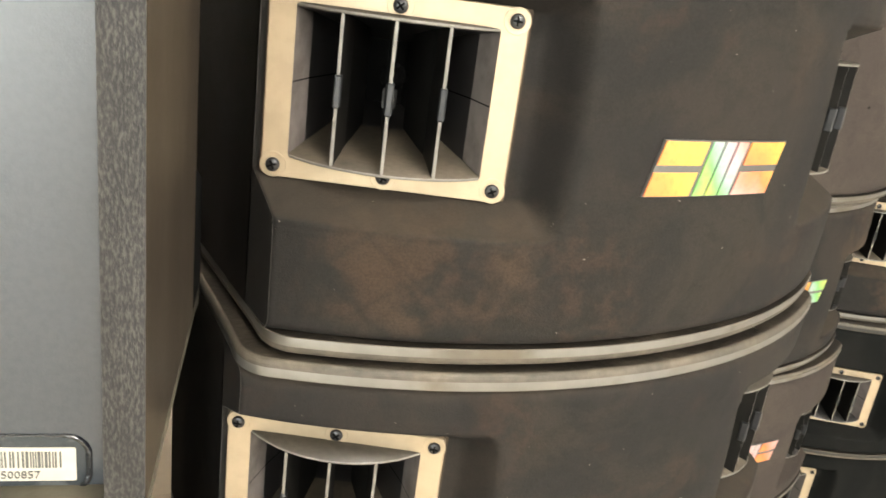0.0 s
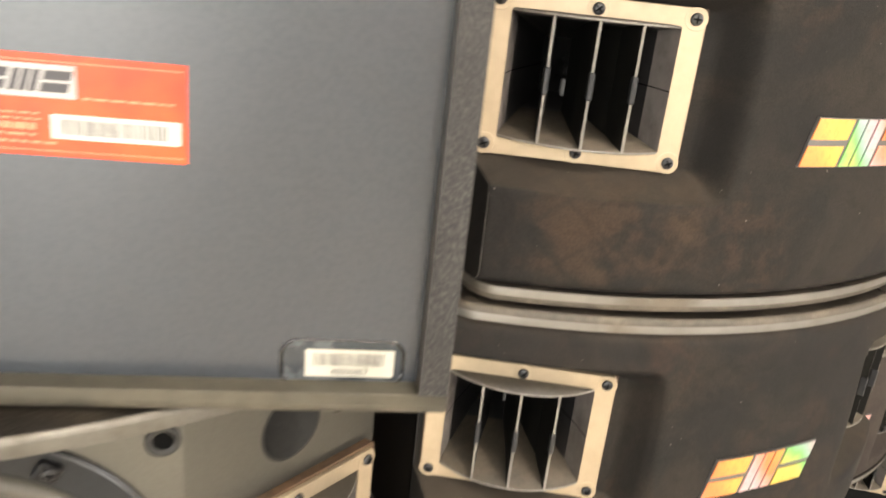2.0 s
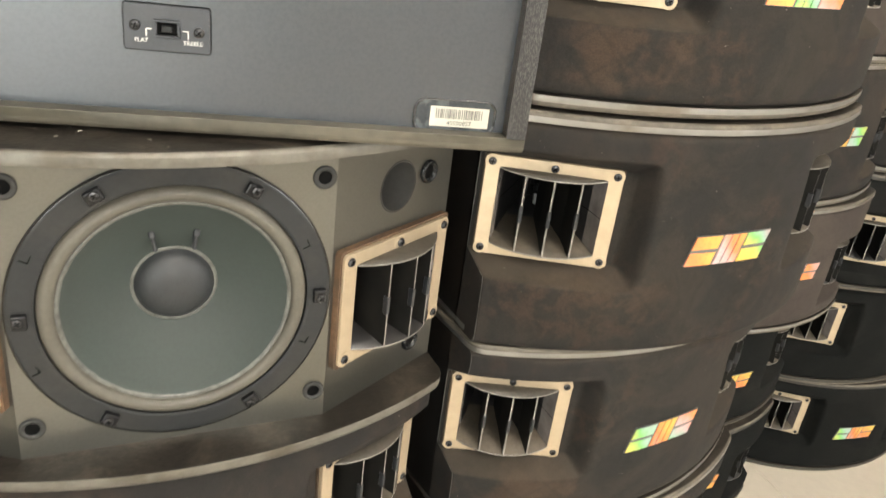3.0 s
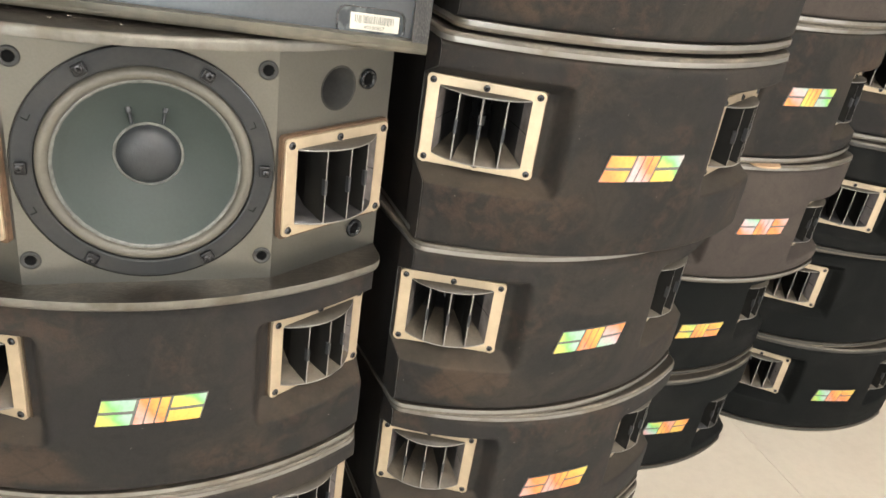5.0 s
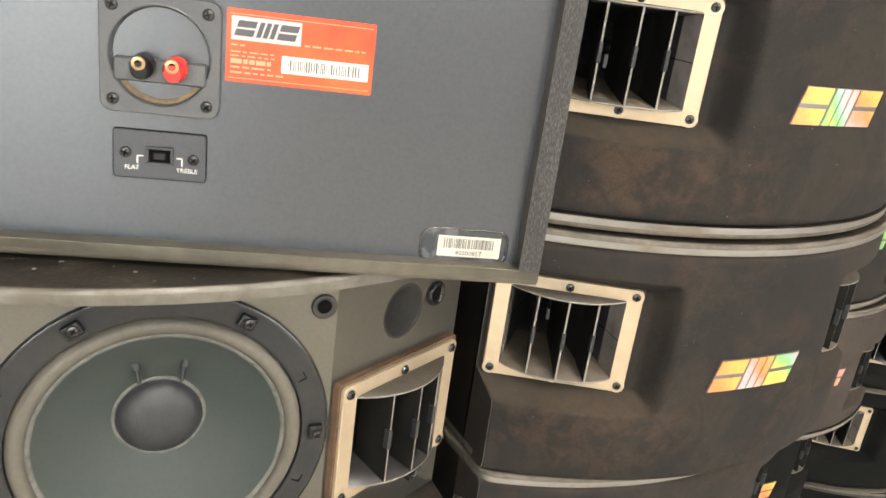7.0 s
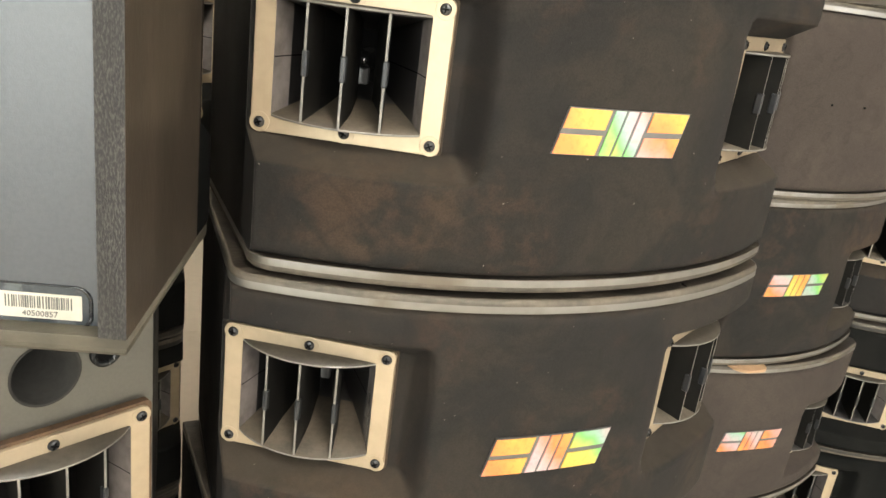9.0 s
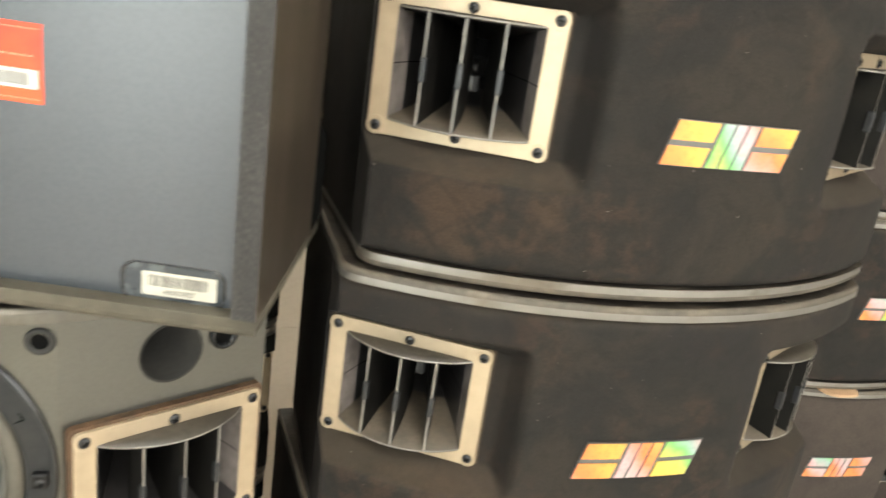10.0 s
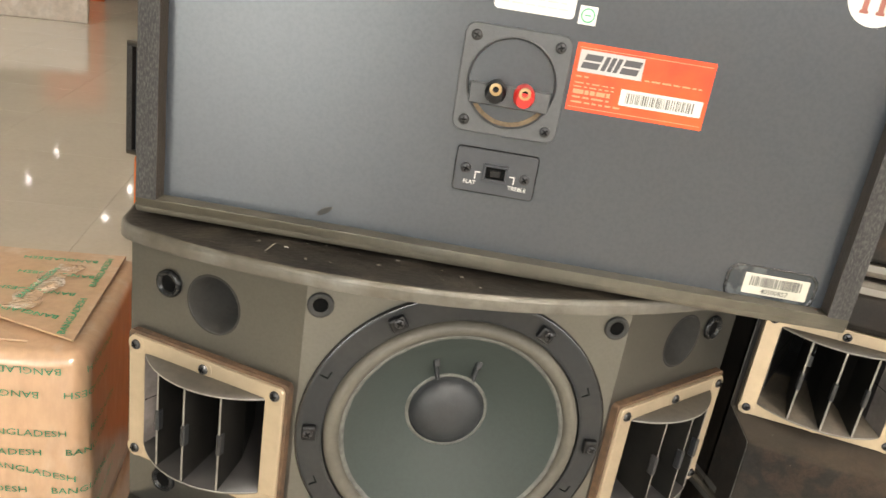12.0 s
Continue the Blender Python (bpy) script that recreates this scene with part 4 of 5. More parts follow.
def add_woofer(box):
    zc = H / 2
    bm = bmesh.new()
    rings = lathe(bm, [(0.1185, 0.0), (0.1185, 0.0030), (0.1170, 0.0038), (0.1020, 0.0042), (0.1000, 0.0036), (0.0994, -0.004)], 72, clamp=zc - PLATE - 0.0012)
    ring = part("woofer", bm, M_RING, box, "charcoal pressed basket ring", at=pose(0, 0, zc))
    bm = bmesh.new()
    lathe(bm, [(0.1200, 0.0), (0.1202, 0.0016), (0.1195, 0.0030), (0.1185, 0.0034)], 72, clamp=zc - PLATE - 0.0012)
    part("sealing_bead", bm, M_PLUG, ring, "glossy black sealing bead", smooth=True)
    bm = bmesh.new()
    prof = [(0.0998, -0.003)] + [(0.0928 + 0.0064 * math.cos(a), -0.0005 + 0.0070 * math.sin(a)) for a in [math.pi * i / 10 for i in range(11)]] + [(0.0850, -0.0004)]
    lathe(bm, prof, 72)
    part("surround", bm, M_SURROUND, ring, "dusty beige foam surround", smooth=True)
    bm = bmesh.new()
    prof = [(0.0868, 0.002), (0.0846, 0.0008)] + [(0.0846 - 0.0546 * t, 0.0008 - 0.0383 * t ** 0.85) for t in [i / 8 for i in range(1, 9)]]
    lathe(bm, prof, 72)
    rough_edge = bmesh.new()                         # pale bead of glue where the cone meets the surround
    lathe(rough_edge, [(0.0872, 0.0018), (0.0858, 0.0026), (0.0836, 0.0006)], 72)
    for v in rough_edge.verts:
        v.co *= 1 + 0.008 * noise.noise(v.co * 160)
    part("glue_bead", rough_edge, M_BEAD, ring, "pale bead of glue", smooth=True)
    part("cone", bm, M_CONE, ring, "grey-green paper cone", smooth=True)
    bm = bmesh.new()
    cap = lathe(bm, [(0.0325, -0.0375), (0.0322, -0.0355), (0.0305, -0.0345)] + [(0.030 * math.cos(a), -0.0345 + 0.013 * math.sin(a)) for a in [math.pi / 2 * i / 8 for i in range(1, 8)]], 48)
    fill_ring(bm, cap[-1])
    part("dust_cap", bm, M_CAP, ring, "dark domed dust cap", smooth=True)
    bm = bmesh.new()
    lathe(bm, [(0.0345, -0.0365), (0.0335, -0.0345), (0.0318, -0.0340), (0.0308, -0.0352)], 48)
    part("glue_ring", bm, M_BEAD, ring, "pale glue ring", smooth=True)
    for sx in (-1, 1):                               # where the lead wires come through the cone
        bm = bmesh.new()
        block(bm, -0.0026, 0.0026, -0.005, 0.006, -0.004, 0.003, 0.0018, 2)
        block(bm, -0.0016, 0.0016, -0.002, 0.006, 0.002, 0.014, 0.0012, 1)
        part("lead_eyelet", bm, M_CAP, ring, at=pose(sx * 0.0165, 0.0245, -0.049, 14, sx * -10, 0))
    for k in range(6):
        a = radians(30 + 60 * k)
        r = 0.1095
        if abs(r * math.sin(a)) > 0.112:
            continue
        bm = bmesh.new()
        block(bm, -0.0062, 0.0062, -0.0090, -0.0035, -0.0052, 0.0052, 0.0016, 2)
        lug = part("grille_lug", bm, M_BLACK_CAP, ring, at=pose(r * math.sin(a), 0, r * math.cos(a), 0, math.degrees(a), 0))
        piece("screw", SCREW, lug, at=pose(0.001, -0.0088, 0.001, 0, 20, 0) @ Matrix.Scale(0.9, 4))
    for sx, sz in ((-1, 1), (1, 1), (-1, -1), (1, -1)):   # embossed marks on the ring
        bm = bmesh.new()
        block(bm, -0.0004, 0.0004, -0.0046, -0.0040, -0.006, 0.0, 0)
        block(bm, -0.0004, 0.006, -0.0046, -0.0040, -0.0004, 0.0004, 0)
        part("ring_mark", bm, M_SLOT, ring, at=pose(sx * 0.1, 0, sz * 0.0455, 0, -sx * sz * 25, 0))


def socket_mesh():
    bm = bmesh.new()
    lathe(bm, [(0.0112, 0.0), (0.0110, 0.0022), (0.0098, 0.0034), (0.0078, 0.0031), (0.0064, 0.0012)], 24)
    r = lathe(bm, [(0.0064, 0.0012), (0.0050, 0.0007)], 24, mi=1)
    fill_ring(bm, r[-1], 1)
    return bm


def add_baffle_fittings(box):
    c, s = math.cos(radians(SIDE)), math.sin(radians(SIDE))
    for sx in (-1, 1):
        for z in (0.0368, 0.2374):
            part("grille_socket", socket_mesh(), [M_WASHER, M_SLOT], box, "grey-black rubber grille socket", smooth=True, at=pose(sx * 0.1103, -0.0003, z) @ Matrix.Diagonal((0.86, 0.6, 0.86, 1)))
            d = 0.1175
            part("grille_socket", socket_mesh(), [M_SOCKET, M_SLOT], box, "black rubber grille socket", smooth=True,
                 at=pose(sx * (CW + d * c), d * s - 0.0008, 0.0562 if z < 0.1 else 0.2347, 0, 0, sx * SIDE))
        d = PORT_S
        bm = bmesh.new()
        r = lathe(bm, [(PORT_R + 0.0012, 0.0003), (PORT_R, 0.0008), (PORT_R - 0.001, 0.0), (PORT_R - 0.0012, -0.06), (0.001, -0.06)], 40)
        part("port", bm, M_PORT, box, "round bass port tube", smooth=True, at=pose(sx * (CW + d * c), d * s, PORT_Z, 0, 0, sx * SIDE))


for o in bare.children:
    if o.name.startswith(("bottom_panel", "top_panel")):
        o.data.materials[0] = o.data.materials[2] = M_LID
for o in bare.children_recursive:
    if o.name.startswith("gasket"):                  # swollen and rusty on this one
        o.data.materials[0] = M_RUST
        for v in o.data.vertices:
            v.co.x *= 1.016
            v.co.z *= 1.02
            v.co.y -= 0.002 if v.co.y < 0.003 else 0.0
add_baffles(bare)
add_woofer(bare)
add_baffle_fittings(bare)

# crumbs and flakes on the open loudspeaker's upper side
crumbs = bmesh.new()
rnd = random.Random(21)
on_lid = upright(-0.3491, 0.1912, 0.7705 + H, 26.5)
for k in range(60):
    x = rnd.uniform(-0.235, 0.22)
    y = arc_y(x, LIP_BULGE) + rnd.uniform(0.004, 0.075)
    r = rnd.choice((0.0003, 0.0003, 0.0004, 0.0005, 0.0006, 0.0009))
    block(crumbs, -r * rnd.uniform(0.8, 2.2), r, -r, r * rnd.uniform(0.6, 1.6), 0.0, r * 0.6, m=on_lid @ pose(x, y, 0.0002, 0, 0, rnd.uniform(0, 180)))
block(crumbs, -0.008, 0.008, -0.0004, 0.0004, 0, 0.0003, m=on_lid @ pose(-0.148, 0.008, 0.0002, 0, 0, 70))
tagged(part("crumbs", crumbs, M_FLAKE), "pale crumbs and dust flakes on a loudspeaker", "crumbs", kind="stuff")

# ---- loudspeaker turned back to front ----
H = 0.264
turned = loudspeaker("loudspeaker", upright(-0.4058, 0.4311, 1.0497, 193.57), M_FOAM_DARK, "loudspeaker turned back to front, grey back with labels", "stacked loudspeakers")
for o in turned.children:
    if o.name.startswith(("bottom_panel", "top_panel")):
        for k in range(3):
            o.data.materials[k] = M_OLIVE
BACK_Y = D - 0.013
# the visible side gets the vinyl with the painted brown sheen
next(o for o in turned.children if o.name.startswith("cabinet")).data.materials[0] = M_VINYL_BROWN
turned.scale.x = 0.99
rubber_feet(turned, 0.0022)


def on_back(s, z, lift=0.0):
    """A pose on the back: s to the right as seen from behind, its face looking out."""
    return pose(-s - 0.002, BACK_Y + lift, z - 0.0010, 0, 0, 180)


def flat_plate(w, h, r, thick, bevel=0.0):
    bm = bmesh.new()
    sheet(bm, rounded_rect(w, h, r, 4), 0.0, thick, bevel=bevel)
    return bm


def bar_row(bm, x0, x1, z, h, depth, rnd, gap=0.0015, lo=0.002, hi=0.008):
    x = x0
    while x < x1 - lo:
        w = min(rnd.uniform(lo, hi), x1 - x)
        block(bm, x, x + w, -depth - 0.0002, -depth + 0.0001, z - h / 2, z + h / 2)
        x += w + gap


def barcode(bm, w, h, rnd):
    x = -w / 2
    while x < w / 2 - 0.0008:
        k = rnd.choice((0.0004, 0.0006, 0.0009))
        block(bm, x, x + k, -0.0007, -0.0003, -h / 2, h / 2)
        x += k + rnd.choice((0.0005, 0.0007, 0.0011))


def print_on(parent, words, size, mat, x, z, depth, name="printed_text"):
    me = text_mesh(words, size, name)
    me.materials.append(mat)
    return piece(name, me, parent, at=pose(x, -depth, z, 90, 0, 0))


rnd = random.Random(7)
# terminal dish
bm = bmesh.new()
outer, n = rounded_rect(0.0705, 0.0705, 0.007, 6), 28
ring_in = [(0.0305 * math.cos(2 * math.pi * i / 28 + 0.112), 0.0305 * math.sin(2 * math.pi * i / 28 + 0.112)) for i in range(28)]
loops = [[bm.verts.new((x, -d, z)) for x, z in pts] for pts, d in
         ((outer, 0.0), (outer, 0.0022), ([(x * 0.985, z * 0.985) for x, z in outer], 0.003), (ring_in, 0.003), ([(x * 0.97, z * 0.97) for x, z in ring_in], 0.0036),
          ([(x * 0.93, z * 0.93) for x, z in ring_in], 0.001), ([(x * 0.90, z * 0.90) for x, z in ring_in], -0.012))]
for p, q in zip(loops, loops[1:]):
    for i in range(28):
        bm.faces.new((p[i], p[(i + 1) % 28], q[(i + 1) % 28], q[i]))
bm.faces.new(loops[-1])
dish = part("terminal_dish", bm, M_PLATE, turned, "charcoal terminal dish", at=on_back(-0.006, 0.1305, 0.0002))
bm = bmesh.new()                                     # tan arc along the dish's lower wall
arc = [radians(200 + 7 * i) for i in range(21)]
rim_out = [bm.verts.new((0.0284 * math.cos(a), -0.0022, 0.0284 * math.sin(a))) for a in arc]
rim_in = [bm.verts.new((0.0258 * math.cos(a), -0.0003, 0.0258 * math.sin(a))) for a in arc]
for i in range(20):
    bm.faces.new((rim_out[i], rim_out[i + 1], rim_in[i + 1], rim_in[i]))
part("settled_dust", bm, M_TAN_ARC, dish, "tan arc inside the dish")
bm = bmesh.new()
block(bm, -0.027, 0.027, -0.004, 0.011, -0.016, -0.002, 0.001, 1)
part("terminal_shelf", bm, M_PLATE, dish)
for x, mat, words in ((-0.0095, M_BLACK_CAP, "black binding post cap"), (0.0095, M_RED_CAP, "red binding post cap")):
    bm = bmesh.new()
    r = lathe(bm, [(0.0066, 0.0), (0.0070, 0.003), (0.0070, 0.010), (0.0055, 0.0135), (0.0050, 0.017), (0.0036, 0.0172)], 20)
    fill_ring(bm, r[-1])
    part("binding_post", bm, mat, dish, words, smooth=False, at=pose(x, -0.001, -0.005, 8, 0, 0))
    bm = bmesh.new()
    r = lathe(bm, [(0.0040, 0.0), (0.0040, 0.002), (0.0022, 0.0022), (0.0020, 0.0004)], 18)
    fill_ring(bm, r[-1], 1)
    part("brass_socket", bm, [M_BRASS, M_SLOT], dish, "brass socket", at=pose(x, -0.0178, -0.0026, 8, 0, 0))
for x in (-0.0275, 0.0275):
    for z in (-0.0275, 0.0275):
        piece("screw", SCREW, dish, at=pose(x, -0.003, z, 0, 900 * x + 500 * z, 0) @ Matrix.Scale(0.85, 4))
# response switch
part("plate_gasket", flat_plate(0.0570, 0.0314, 0.0025, 0.0008), M_SLOT, turned, at=on_back(-0.0062, 0.0692))
plate = part("switch_plate", flat_plate(0.0556, 0.0300, 0.002, 0.002, 0.0005), M_SWITCH, turned, "charcoal switch plate", at=on_back(-0.0062, 0.0692))
bm = bmesh.new()
for xa, xb, za, zb in ((-0.0085, 0.0085, 0.0042, 0.0060), (-0.0085, 0.0085, -0.0060, -0.0042), (-0.0085, -0.0066, -0.0042, 0.0042), (0.0066, 0.0085, -0.0042, 0.0042)):
    block(bm, xa, xb, -0.0042, -0.0018, za, zb, 0.0004, 1)
part("switch_rim", bm, M_SWITCH, plate)
bm = bmesh.new()
block(bm, -0.0068, 0.0068, -0.0024, -0.0019, -0.0044, 0.0044)
part("switch_slot", bm, M_SLOT, plate)
bm = bmesh.new()
block(bm, -0.0035, 0.0035, -0.0040, -0.0018, -0.0022, 0.0022, 0.0004, 1)
part("slide_switch", bm, M_BLACK_CAP, plate)
for x, z in ((-0.0205, 0.001), (0.0205, -0.001)):
    piece("screw", SCREW, plate, at=pose(x, -0.002, z, 0, 700 * x, 0) @ Matrix.Scale(0.85, 4))
print_on(plate, "FLAT", 0.0040, M_WHITE, -0.0168, -0.0086, 0.0021)
print_on(plate, "TREBLE", 0.0040, M_WHITE, 0.0165, -0.0086, 0.0021)
bm = bmesh.new()
for sx in (-1, 1):
    block(bm, sx * 0.0135 - 0.0004, sx * 0.0135 + 0.0004, -0.0023, -0.0019, -0.0058, -0.0008)
    block(bm, min(sx * 0.0135, sx * 0.0100), max(sx * 0.0135, sx * 0.0100), -0.0023, -0.0019, -0.0012, -0.0004)
part("guide_lines", bm, M_WHITE, plate)
# red label
red = part("rating_label", flat_plate(0.0905, 0.0435, 0.0006, 0.0004), M_RED, turned, "red-orange printed label", at=on_back(0.0772, 0.1418))
bm = bmesh.new()
block(bm, -0.0425, -0.0005, -0.0006, -0.0003, 0.0035, 0.0175)
part("label_logo_field", bm, M_GREY_PRINT, red)
bm = bmesh.new()
for x0, n3 in ((-0.0395, 0), (-0.0265, 1), (-0.0140, 0)):
    if n3:
        for k in range(3):
            block(bm, x0 + k * 0.0040, x0 + k * 0.0040 + 0.0028, -0.0009, -0.0006, 0.006, 0.0152)
    else:
        block(bm, x0, x0 + 0.0112, -0.0009, -0.0006, 0.0112, 0.0152)
        block(bm, x0, x0 + 0.0112, -0.0009, -0.0006, 0.006, 0.0100)
for v in bm.verts:
    v.co.x += 0.3 * (v.co.z - 0.0105)
part("label_logo", bm, M_DARK_PRINT, red)
bm = bmesh.new()
bar_row(bm, -0.0425, -0.033, 0.0005, 0.0010, 0.0004, rnd)
bar_row(bm, -0.0425, -0.016, -0.0035, 0.0008, 0.0004, rnd)
bar_row(bm, -0.0425, -0.016, -0.0060, 0.0008, 0.0004, rnd)
bar_row(bm, -0.0425, -0.018, -0.0092, 0.0028, 0.0004, rnd, 0.0008)
bar_row(bm, -0.0425, -0.016, -0.0128, 0.0011, 0.0004, rnd)
bar_row(bm, -0.0425, -0.010, -0.0160, 0.0011, 0.0004, rnd)
bar_row(bm, 0.002, 0.043, 0.0042, 0.0010, 0.0004, rnd)
block(bm, -0.0435, 0.0435, -0.0006, -0.0003, 0.0186, 0.0190)
block(bm, -0.0435, 0.0435, -0.0006, -0.0003, -0.0196, -0.0192)
part("label_print", bm, M_PINK_PRINT, red)
bm = bmesh.new()
sheet(bm, rounded_rect(0.054, 0.0105, 0.0005, 2), 0.0004, 0.0003)
strip = part("barcode_strip", bm, M_WHITE, red, "white barcode strip", at=pose(0.0155, 0, -0.0085))
bm = bmesh.new()
barcode(bm, 0.046, 0.0068, rnd)
for v in bm.verts:
    v.co.y -= 0.0003
tagged(part("barcode", bm, M_MID_PRINT, strip), kind="stuff")
# serial sticker under a patch of clear film
film = part("clear_film", flat_plate(0.064, 0.0265, 0.009, 0.0003), M_GLUE, turned, "glossy clear film patch", at=on_back(0.198, 0.0225))
rnd_rim = random.Random(4)
bm = bmesh.new()                                     # its crinkled raised edge
loops = []
outline = rounded_rect(0.064, 0.0265, 0.009, 8)
for k, up in ((1.0, 0.0002), (0.985, 0.0011), (0.955, 0.0012), (0.935, 0.0003)):
    loops.append([bm.verts.new((x * (1.2 * k - 0.2), -up * rnd_rim.uniform(0.6, 1.3), z - (z / 0.01325) * (1 - k) * 0.02)) for x, z in outline])
for p, q in zip(loops, loops[1:]):
    for i in range(len(outline)):
        bm.faces.new((p[i], p[(i + 1) % len(outline)], q[(i + 1) % len(outline)], q[i]))
part("film_edge", bm, M_GLUE_EDGE, film, "crinkled glossy film edge", smooth=True)
serial = part("serial_sticker", flat_plate(0.0450, 0.0150, 0.0008, 0.0003), M_CREAM, turned, "white barcode sticker", at=on_back(0.2015, 0.0225, 0.0004))
bm = bmesh.new()
barcode(bm, 0.0365, 0.0072, rnd)
for v in bm.verts:
    v.co.z += 0.0022
tagged(part("barcode", bm, M_MID_PRINT, serial), kind="stuff")
print_on(serial, "40500857", 0.0048, M_MID_PRINT, 0.0, -0.0048, 0.0004)
# other stickers
sticker = part("approval_sticker", flat_plate(0.052, 0.034, 0.003, 0.0003), M_WHITE, turned, "white sticker with small print", at=on_back(0.0, 0.193))
bm = bmesh.new()
for k in range(6):
    bar_row(bm, -0.022, 0.022, -0.012 + 0.0038 * k, 0.0011, 0.0004, rnd)
part("label_print", bm, M_GREY_PRINT, sticker)
eco = part("eco_sticker", flat_plate(0.0115, 0.0115, 0.0004, 0.0003), M_WHITE, turned, "small white sticker with green ring", at=on_back(0.0345, 0.180))
bm = bmesh.new()
lathe(bm, [(0.0046, 0.0005), (0.0036, 0.0005)], 24)
block(bm, -0.002, 0.002, -0.0006, -0.0004, -0.0005, 0.0005)
part("green_ring", bm, M_GREEN, eco)
bm = bmesh.new()
r = lathe(bm, [(0.019, 0.0), (0.019, 0.0003)], 32)
fill_ring(bm, r[-1])
seal = part("round_sticker", bm, M_WHITE, turned, "round white inspection sticker", at=on_back(0.2075, 0.2185))
bm = bmesh.new()
for x in (-0.0085, 0.0015):
    block(bm, x, x + 0.0035, -0.0006, -0.0003, -0.010, 0.010)
    block(bm, x - 0.001, x + 0.0045, -0.0006, -0.0003, -0.0115, -0.0095)
part("stamp_mark", bm, M_RED_PRINT, seal)

# a small dark scuff low on the back
bm = bmesh.new()
rnd_scuff = random.Random(12)
sheet(bm, [((0.0058 + 0.002 * rnd_scuff.random()) * math.cos(a), (0.0014 + 0.0012 * rnd_scuff.random()) * math.sin(a)) for a in [2 * math.pi * k / 18 for k in range(18)]], 0.0, 0.0002)
part("scuff", bm, M_LIP_DARK, turned, "dark scuff mark", at=on_back(-0.122, 0.021) @ pose(0, 0, 0, 0, -32, 0))

# ---- cartons ----


TAPE_TEXT = text_mesh("BANGLADESH", 0.0145, "tape_print")
for v in TAPE_TEXT.vertices:
    v.co.x *= 1.28
TAPE_TEXT.materials.append(M_GREEN)
WORD = 0.148


CORNER = 0.026


def perimeter(w, d, inset=0.0, r=CORNER, n=6):
    """Plan of a carton, anticlockwise from the front's left end, with rounded corners."""
    pts = []
    for cx, cy, a0 in ((-r, r, -90), (-r, d - r, 0), (-w + r, d - r, 90), (-w + r, r, 180)):
        for k in range(n + 1):
            a = radians(a0 + 90 * k / n)
            pts.append((cx + (r - inset) * math.cos(a), cy + (r - inset) * math.sin(a)))
    return pts


def wrap_place(s, z, w, d, lift):
    """s metres from the near corner along the wrapping: back along the front below 0, along the side above it."""
    quarter = CORNER * math.pi / 2
    if s < -quarter / 2:
        return Vector((-CORNER + s + quarter / 2, -lift, z))
    if s > quarter / 2:
        return Vector((lift, CORNER + s - quarter / 2, z))
    a = (s / quarter + 0.5) * math.pi / 2 - math.pi / 2
    return Vector((-CORNER + (CORNER + lift) * math.cos(a), CORNER + (CORNER + lift) * math.sin(a), z))


def dented(p):
    return p + 0.0035 * noise.noise_vector(p * 6) + 0.0012 * noise.noise_vector(p * 26)


def wrapped_word(box, s0, z, w, d, upside, tilt=0.0):
    """One word of tape print that follows the wrapping round the near corner."""
    me = TAPE_TEXT.copy()
    for v in me.vertices:
        x, y = (-v.co.x, -v.co.y) if upside else (v.co.x, v.co.y)
        v.co = dented(wrap_place(s0 + x, z + y + tilt * x, w, d, 0.0)) + (wrap_place(s0 + x, z, w, d, 0.0022) - wrap_place(s0 + x, z, w, d, 0.0))
    piece("tape_print", me, box, "green tape lettering")


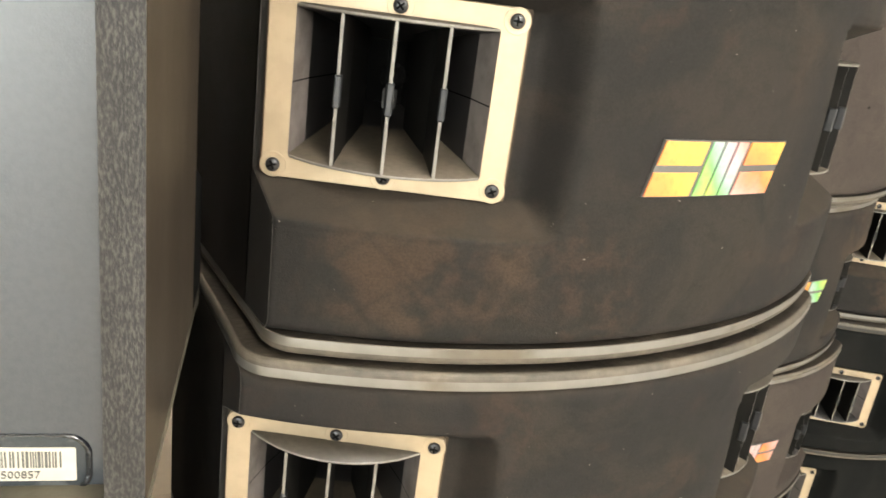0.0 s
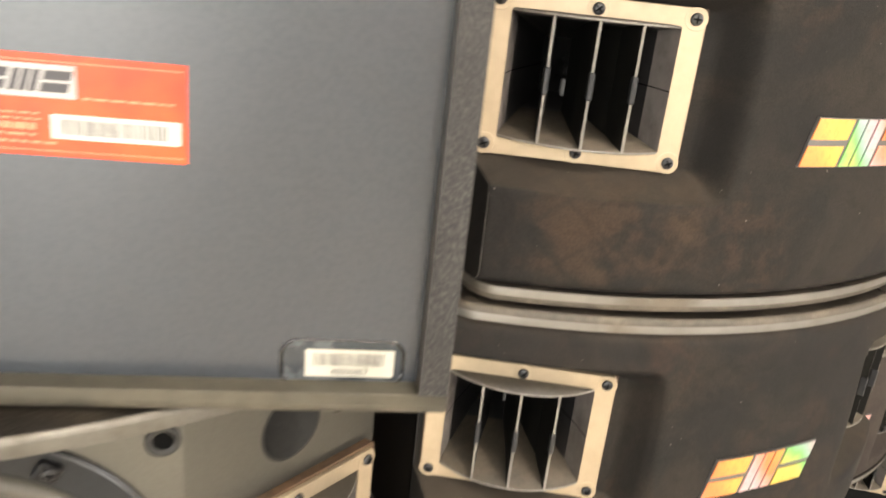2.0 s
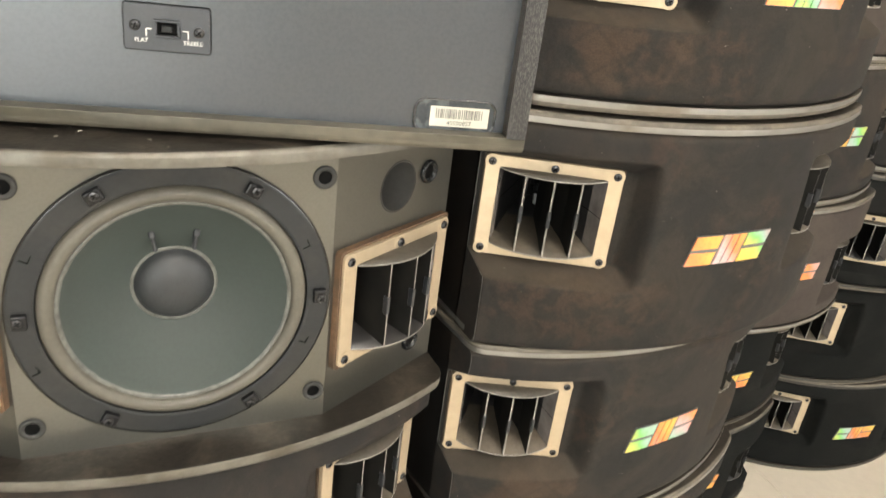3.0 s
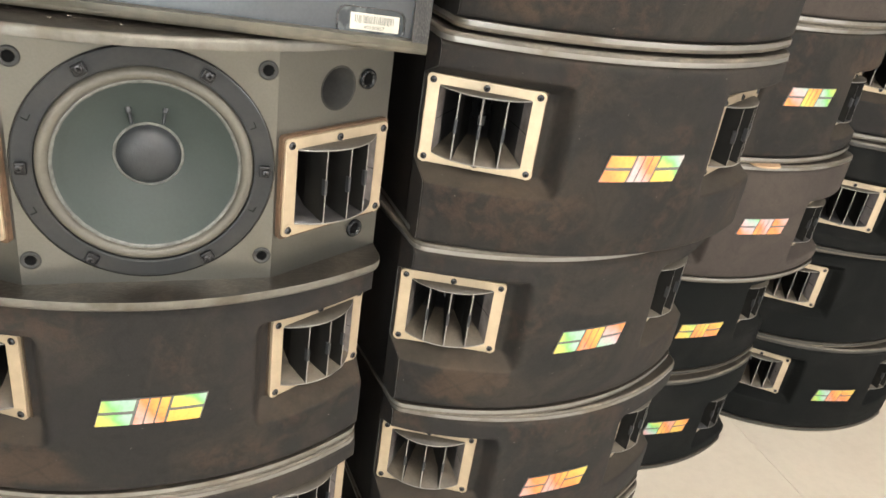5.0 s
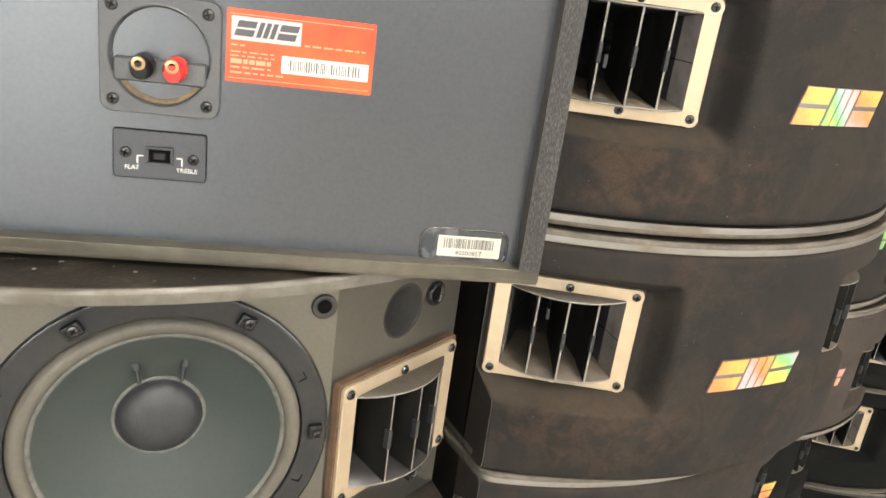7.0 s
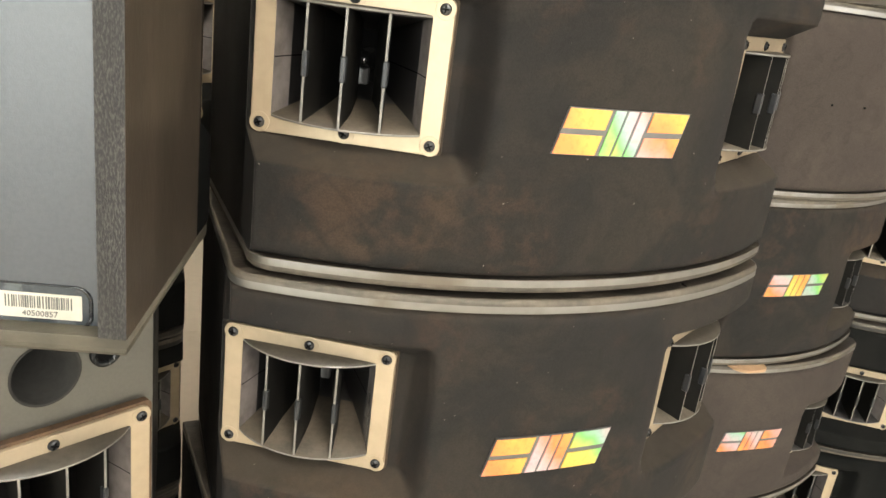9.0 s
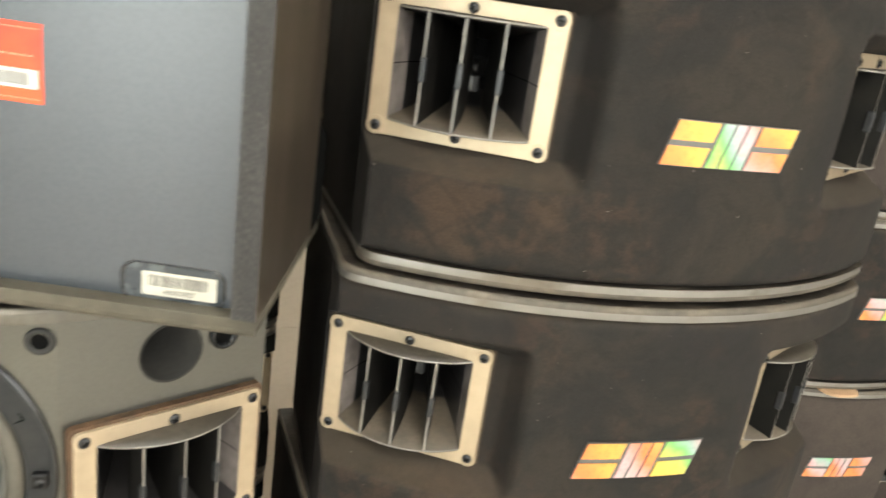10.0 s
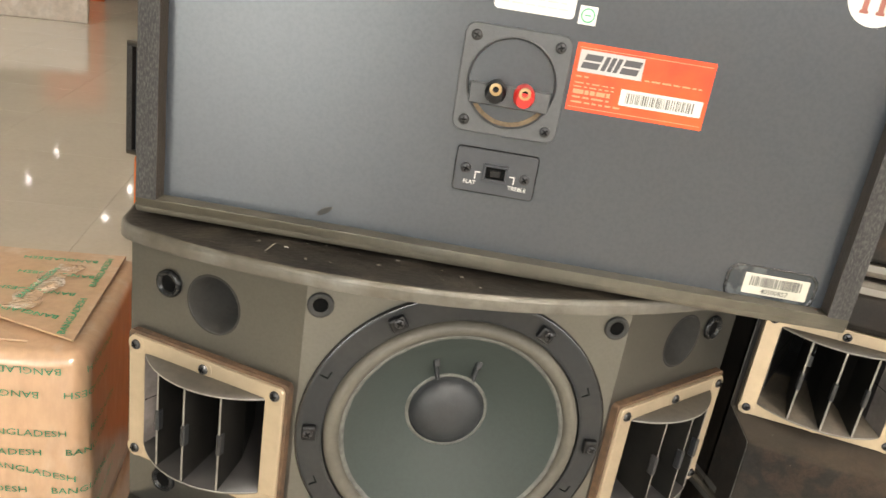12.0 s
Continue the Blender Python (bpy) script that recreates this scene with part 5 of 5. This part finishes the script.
def carton(m, w, d, h, label, rows=(), mat=M_CARD, taped=False, name="cardboard_box"):
    """Its corner nearest the walk at the origin, x along the front, y along the side."""
    box = tagged(empty(name, m), label, "cardboard box", "cartons")
    bm = bmesh.new()
    if rows:                                         # wrapped: rounded corners, dented walls
        ring = perimeter(w, d)
        fine = []
        for i, (xa, ya) in enumerate(ring):
            xb, yb = ring[(i + 1) % len(ring)]
            k = max(1, int(math.hypot(xb - xa, yb - ya) / 0.02))
            fine += [(xa + (xb - xa) * t / k, ya + (yb - ya) * t / k) for t in range(k)]
        cx, cy, r = -w / 2, d / 2, 0.018
        levels = [(0.0, h * k / 16) for k in range(16)][:-1] + [(r * (1 - math.cos(a)), h - r + r * math.sin(a)) for a in [math.pi / 2 * k / 4 for k in range(5)]]
        rings = []
        for off, z in levels:
            rings.append([bm.verts.new(dented(Vector((x + (cx - x) * off / (w / 2), y + (cy - y) * off / (d / 2), z)))) for x, y in fine])
        for p, q in zip(rings, rings[1:]):
            for i in range(len(fine)):
                bm.faces.new((p[i], p[(i + 1) % len(fine)], q[(i + 1) % len(fine)], q[i]))
        bm.faces.new(rings[-1])
        bm.faces.new(rings[0][::-1])
    else:
        block(bm, -w, 0, 0, d, 0, h, 0.010, 3)
    part("carton_body", bm, mat, box, smooth=bool(rows))
    if taped:                                        # end flap folded over the front one
        leaves = (([(-w + 0.02, 0.03), (-0.085, 0.03), (-0.20, 0.105), (-w + 0.02, 0.125)], 0.0, 1.2),
                  ([(-w + 0.02, 0.11), (-0.15, 0.115), (-0.15, d - 0.02), (-w + 0.02, d - 0.02)], 0.0012, 0.0),
                  ([(-0.026, 0.030), (-0.026, d - 0.02), (-0.235, d - 0.02), (-0.225, 0.128)], 0.0050, 0.0))
        for outline, lift, tilt in leaves:
            bm = bmesh.new()
            prism(bm, outline, 0.0, 0.003, 0.0008, 0.0008)
            part("flap", bm, mat, box, at=pose(0, 0, h + 0.0022 + lift, tilt, 0, 0))
    else:
        edge = 0.02 if rows else 0.006
        for y0, y1, tilt in ((edge, d * 0.49, -1.2), (d * 0.51, d - edge, 1.0)):
            bm = bmesh.new()
            block(bm, -w + edge, -edge, 0, y1 - y0, 0, 0.005, 0.002, 2)
            part("flap", bm, mat, box, at=pose(0, y0, h + 0.003, tilt, 0, 0))
    for z, shift, upside, slope in rows:
        for k in range(-2, 2):
            wrapped_word(box, -0.115 + shift + k * WORD, z + slope * k * WORD, w, d, upside, slope)
    if taped:
        bm = bmesh.new()                             # crumpled strip of clear tape across the flaps
        nx, ny = 10, 44
        x0, x1 = -0.150, -0.108
        grid = [[bm.verts.new((x0 + (x1 - x0) * i / nx + 0.006 * math.sin(j * 0.35) + 0.03 * j / ny, 0.11 + 0.17 * j / ny,
                               h + 0.0122 + 0.004 * abs(noise.noise(Vector((i * 0.45, j * 0.4, 3.0)))))) for i in range(nx + 1)] for j in range(ny + 1)]
        for j in range(ny):
            for i in range(nx):
                bm.faces.new((grid[j][i], grid[j][i + 1], grid[j + 1][i + 1], grid[j + 1][i]))
        part("tape", bm, M_TAPE, box, "crumpled clear parcel tape")
        top = h + 0.0125
        for x, y, turn in ((-0.12, 0.105, 166), (-0.12, 0.175, 174), (-0.11, 0.24, 178), (-0.12, 0.30, 180), (-0.33, 0.155, 182), (-0.33, 0.25, 178), (-0.046, 0.10, 90), (-0.046, 0.26, 90), (-0.122, 0.195, 80)):
            piece("tape_print", TAPE_TEXT, box, "green tape lettering", at=pose(x, y, top + (0.0045 if turn == 80 else 0.0), 0, 0, turn))
        bm = bmesh.new()                             # a loose folded sheet on the flaps
        prism(bm, [(-0.44, 0.0), (-0.275, 0.0), (-0.285, 0.10), (-0.44, 0.10)], 0.0, 0.004, 0.001, 0.001)
        part("loose_flap", bm, mat, box, at=pose(0.0, 0.185, h + 0.0145, -5, 0, 2))
    return box


ROWS_LOW = ((0.07, 0.0, False, -0.02), (0.16, 0.03, False, -0.02), (0.25, -0.01, False, -0.02))
ROWS_TOP = ((0.03, 0.0, False, -0.02), (0.075, 0.03, False, -0.02), (0.118, -0.02, False, -0.02), (0.150, 0.045, False, -0.26), (0.182, 0.0, False, -0.02), (0.213, 0.035, False, -0.02),
            (0.276, 0.0, True, -0.02), (0.313, 0.03, True, -0.02))
carton(pose(-0.923, 0.446, 0.0, 0, 0, 27), 0.46, 0.36, 0.322, "brown cardboard carton wrapped in printed tape, on the tiles", ROWS_LOW, M_FILM)
carton(pose(-0.923, 0.446, 0.338, 0, 0, 27), 0.46, 0.36, 0.335, "brown carton with taped flaps and green tape print, stacked", ROWS_TOP, M_FILM, taped=True)
carton(pose(-0.955, 1.20, 0.0, 0, 0, 0), 0.51, 0.45, 0.345, "plain orange carton standing on the tiles", (), M_ORANGE)
carton(pose(-0.955, 1.20, 0.352, 0, 0, 0), 0.51, 0.45, 0.35, "plain orange carton on another, under a loudspeaker", (), M_ORANGE)
# goods along the far side of the hall
for gx, gy, gz, gw, gh, mat, words in ((-6.7, 6.9, 0, 0.9, 0.55, M_WRAP, "pale plastic-wrapped carton by the far wall"), (-8.2, 8.9, 0, 0.8, 0.8, M_ORANGE, "orange carton by the far wall"),
                                       (-8.2, 8.9, 0.81, 0.8, 0.7, M_ORANGE, "orange carton stacked by the far wall"), (-9.8, 8.2, 0, 1.0, 0.9, M_GREYBOX, "grey-brown carton by the far wall"),
                                       (-7.0, 9.9, 0, 0.9, 1.1, M_WRAP, "pale plastic-wrapped carton by the far wall"), (-8.6, 7.6, 0, 0.9, 0.7, M_GREYBOX, "grey-brown carton by the far wall")):
    carton(pose(gx, gy, gz, 0, 0, 40), gw, 0.6, gh, words, (), mat)

# ---- floor tiles ----
TILE, JOINT = 0.8, 0.0018
tile_turn = radians(-63.2)
tc0, ts0 = math.cos(tile_turn), math.sin(tile_turn)
anchor = Vector((0.669, 1.303, 0))
bm = bmesh.new()
block(bm, -TILE / 2 + JOINT / 2, TILE / 2 - JOINT / 2, -TILE / 2 + JOINT / 2, TILE / 2 - JOINT / 2, -0.01, 0.0)
tile_mesh = bpy.data.meshes.new("tile")
bm.to_mesh(tile_mesh)
bm.free()
tile_mesh.materials.append(M_TILE)
far = bmesh.new()
for i in range(-24, 25):
    for j in range(-24, 25):
        a, b = (i + 0.5) * TILE, (j + 0.5) * TILE
        px, py = anchor.x + a * tc0 - b * ts0, anchor.y + a * ts0 + b * tc0
        if not (X0 - 0.7 < px < X1 + 0.7 and Y0 - 0.7 < py < Y1 + 0.7):
            continue
        place = Matrix.Translation((px, py, 0)) @ Matrix.Rotation(tile_turn, 4, "Z")
        if math.hypot(px + 1.5, py - 1.5) < 6.6:
            piece("tile", tile_mesh, floor, at=place)
        else:
            block(far, -TILE / 2 + JOINT / 2, TILE / 2 - JOINT / 2, -TILE / 2 + JOINT / 2, TILE / 2 - JOINT / 2, -0.01, 0.0, m=place)
tagged(part("far_tiles", far, M_TILE, floor), kind="stuff")
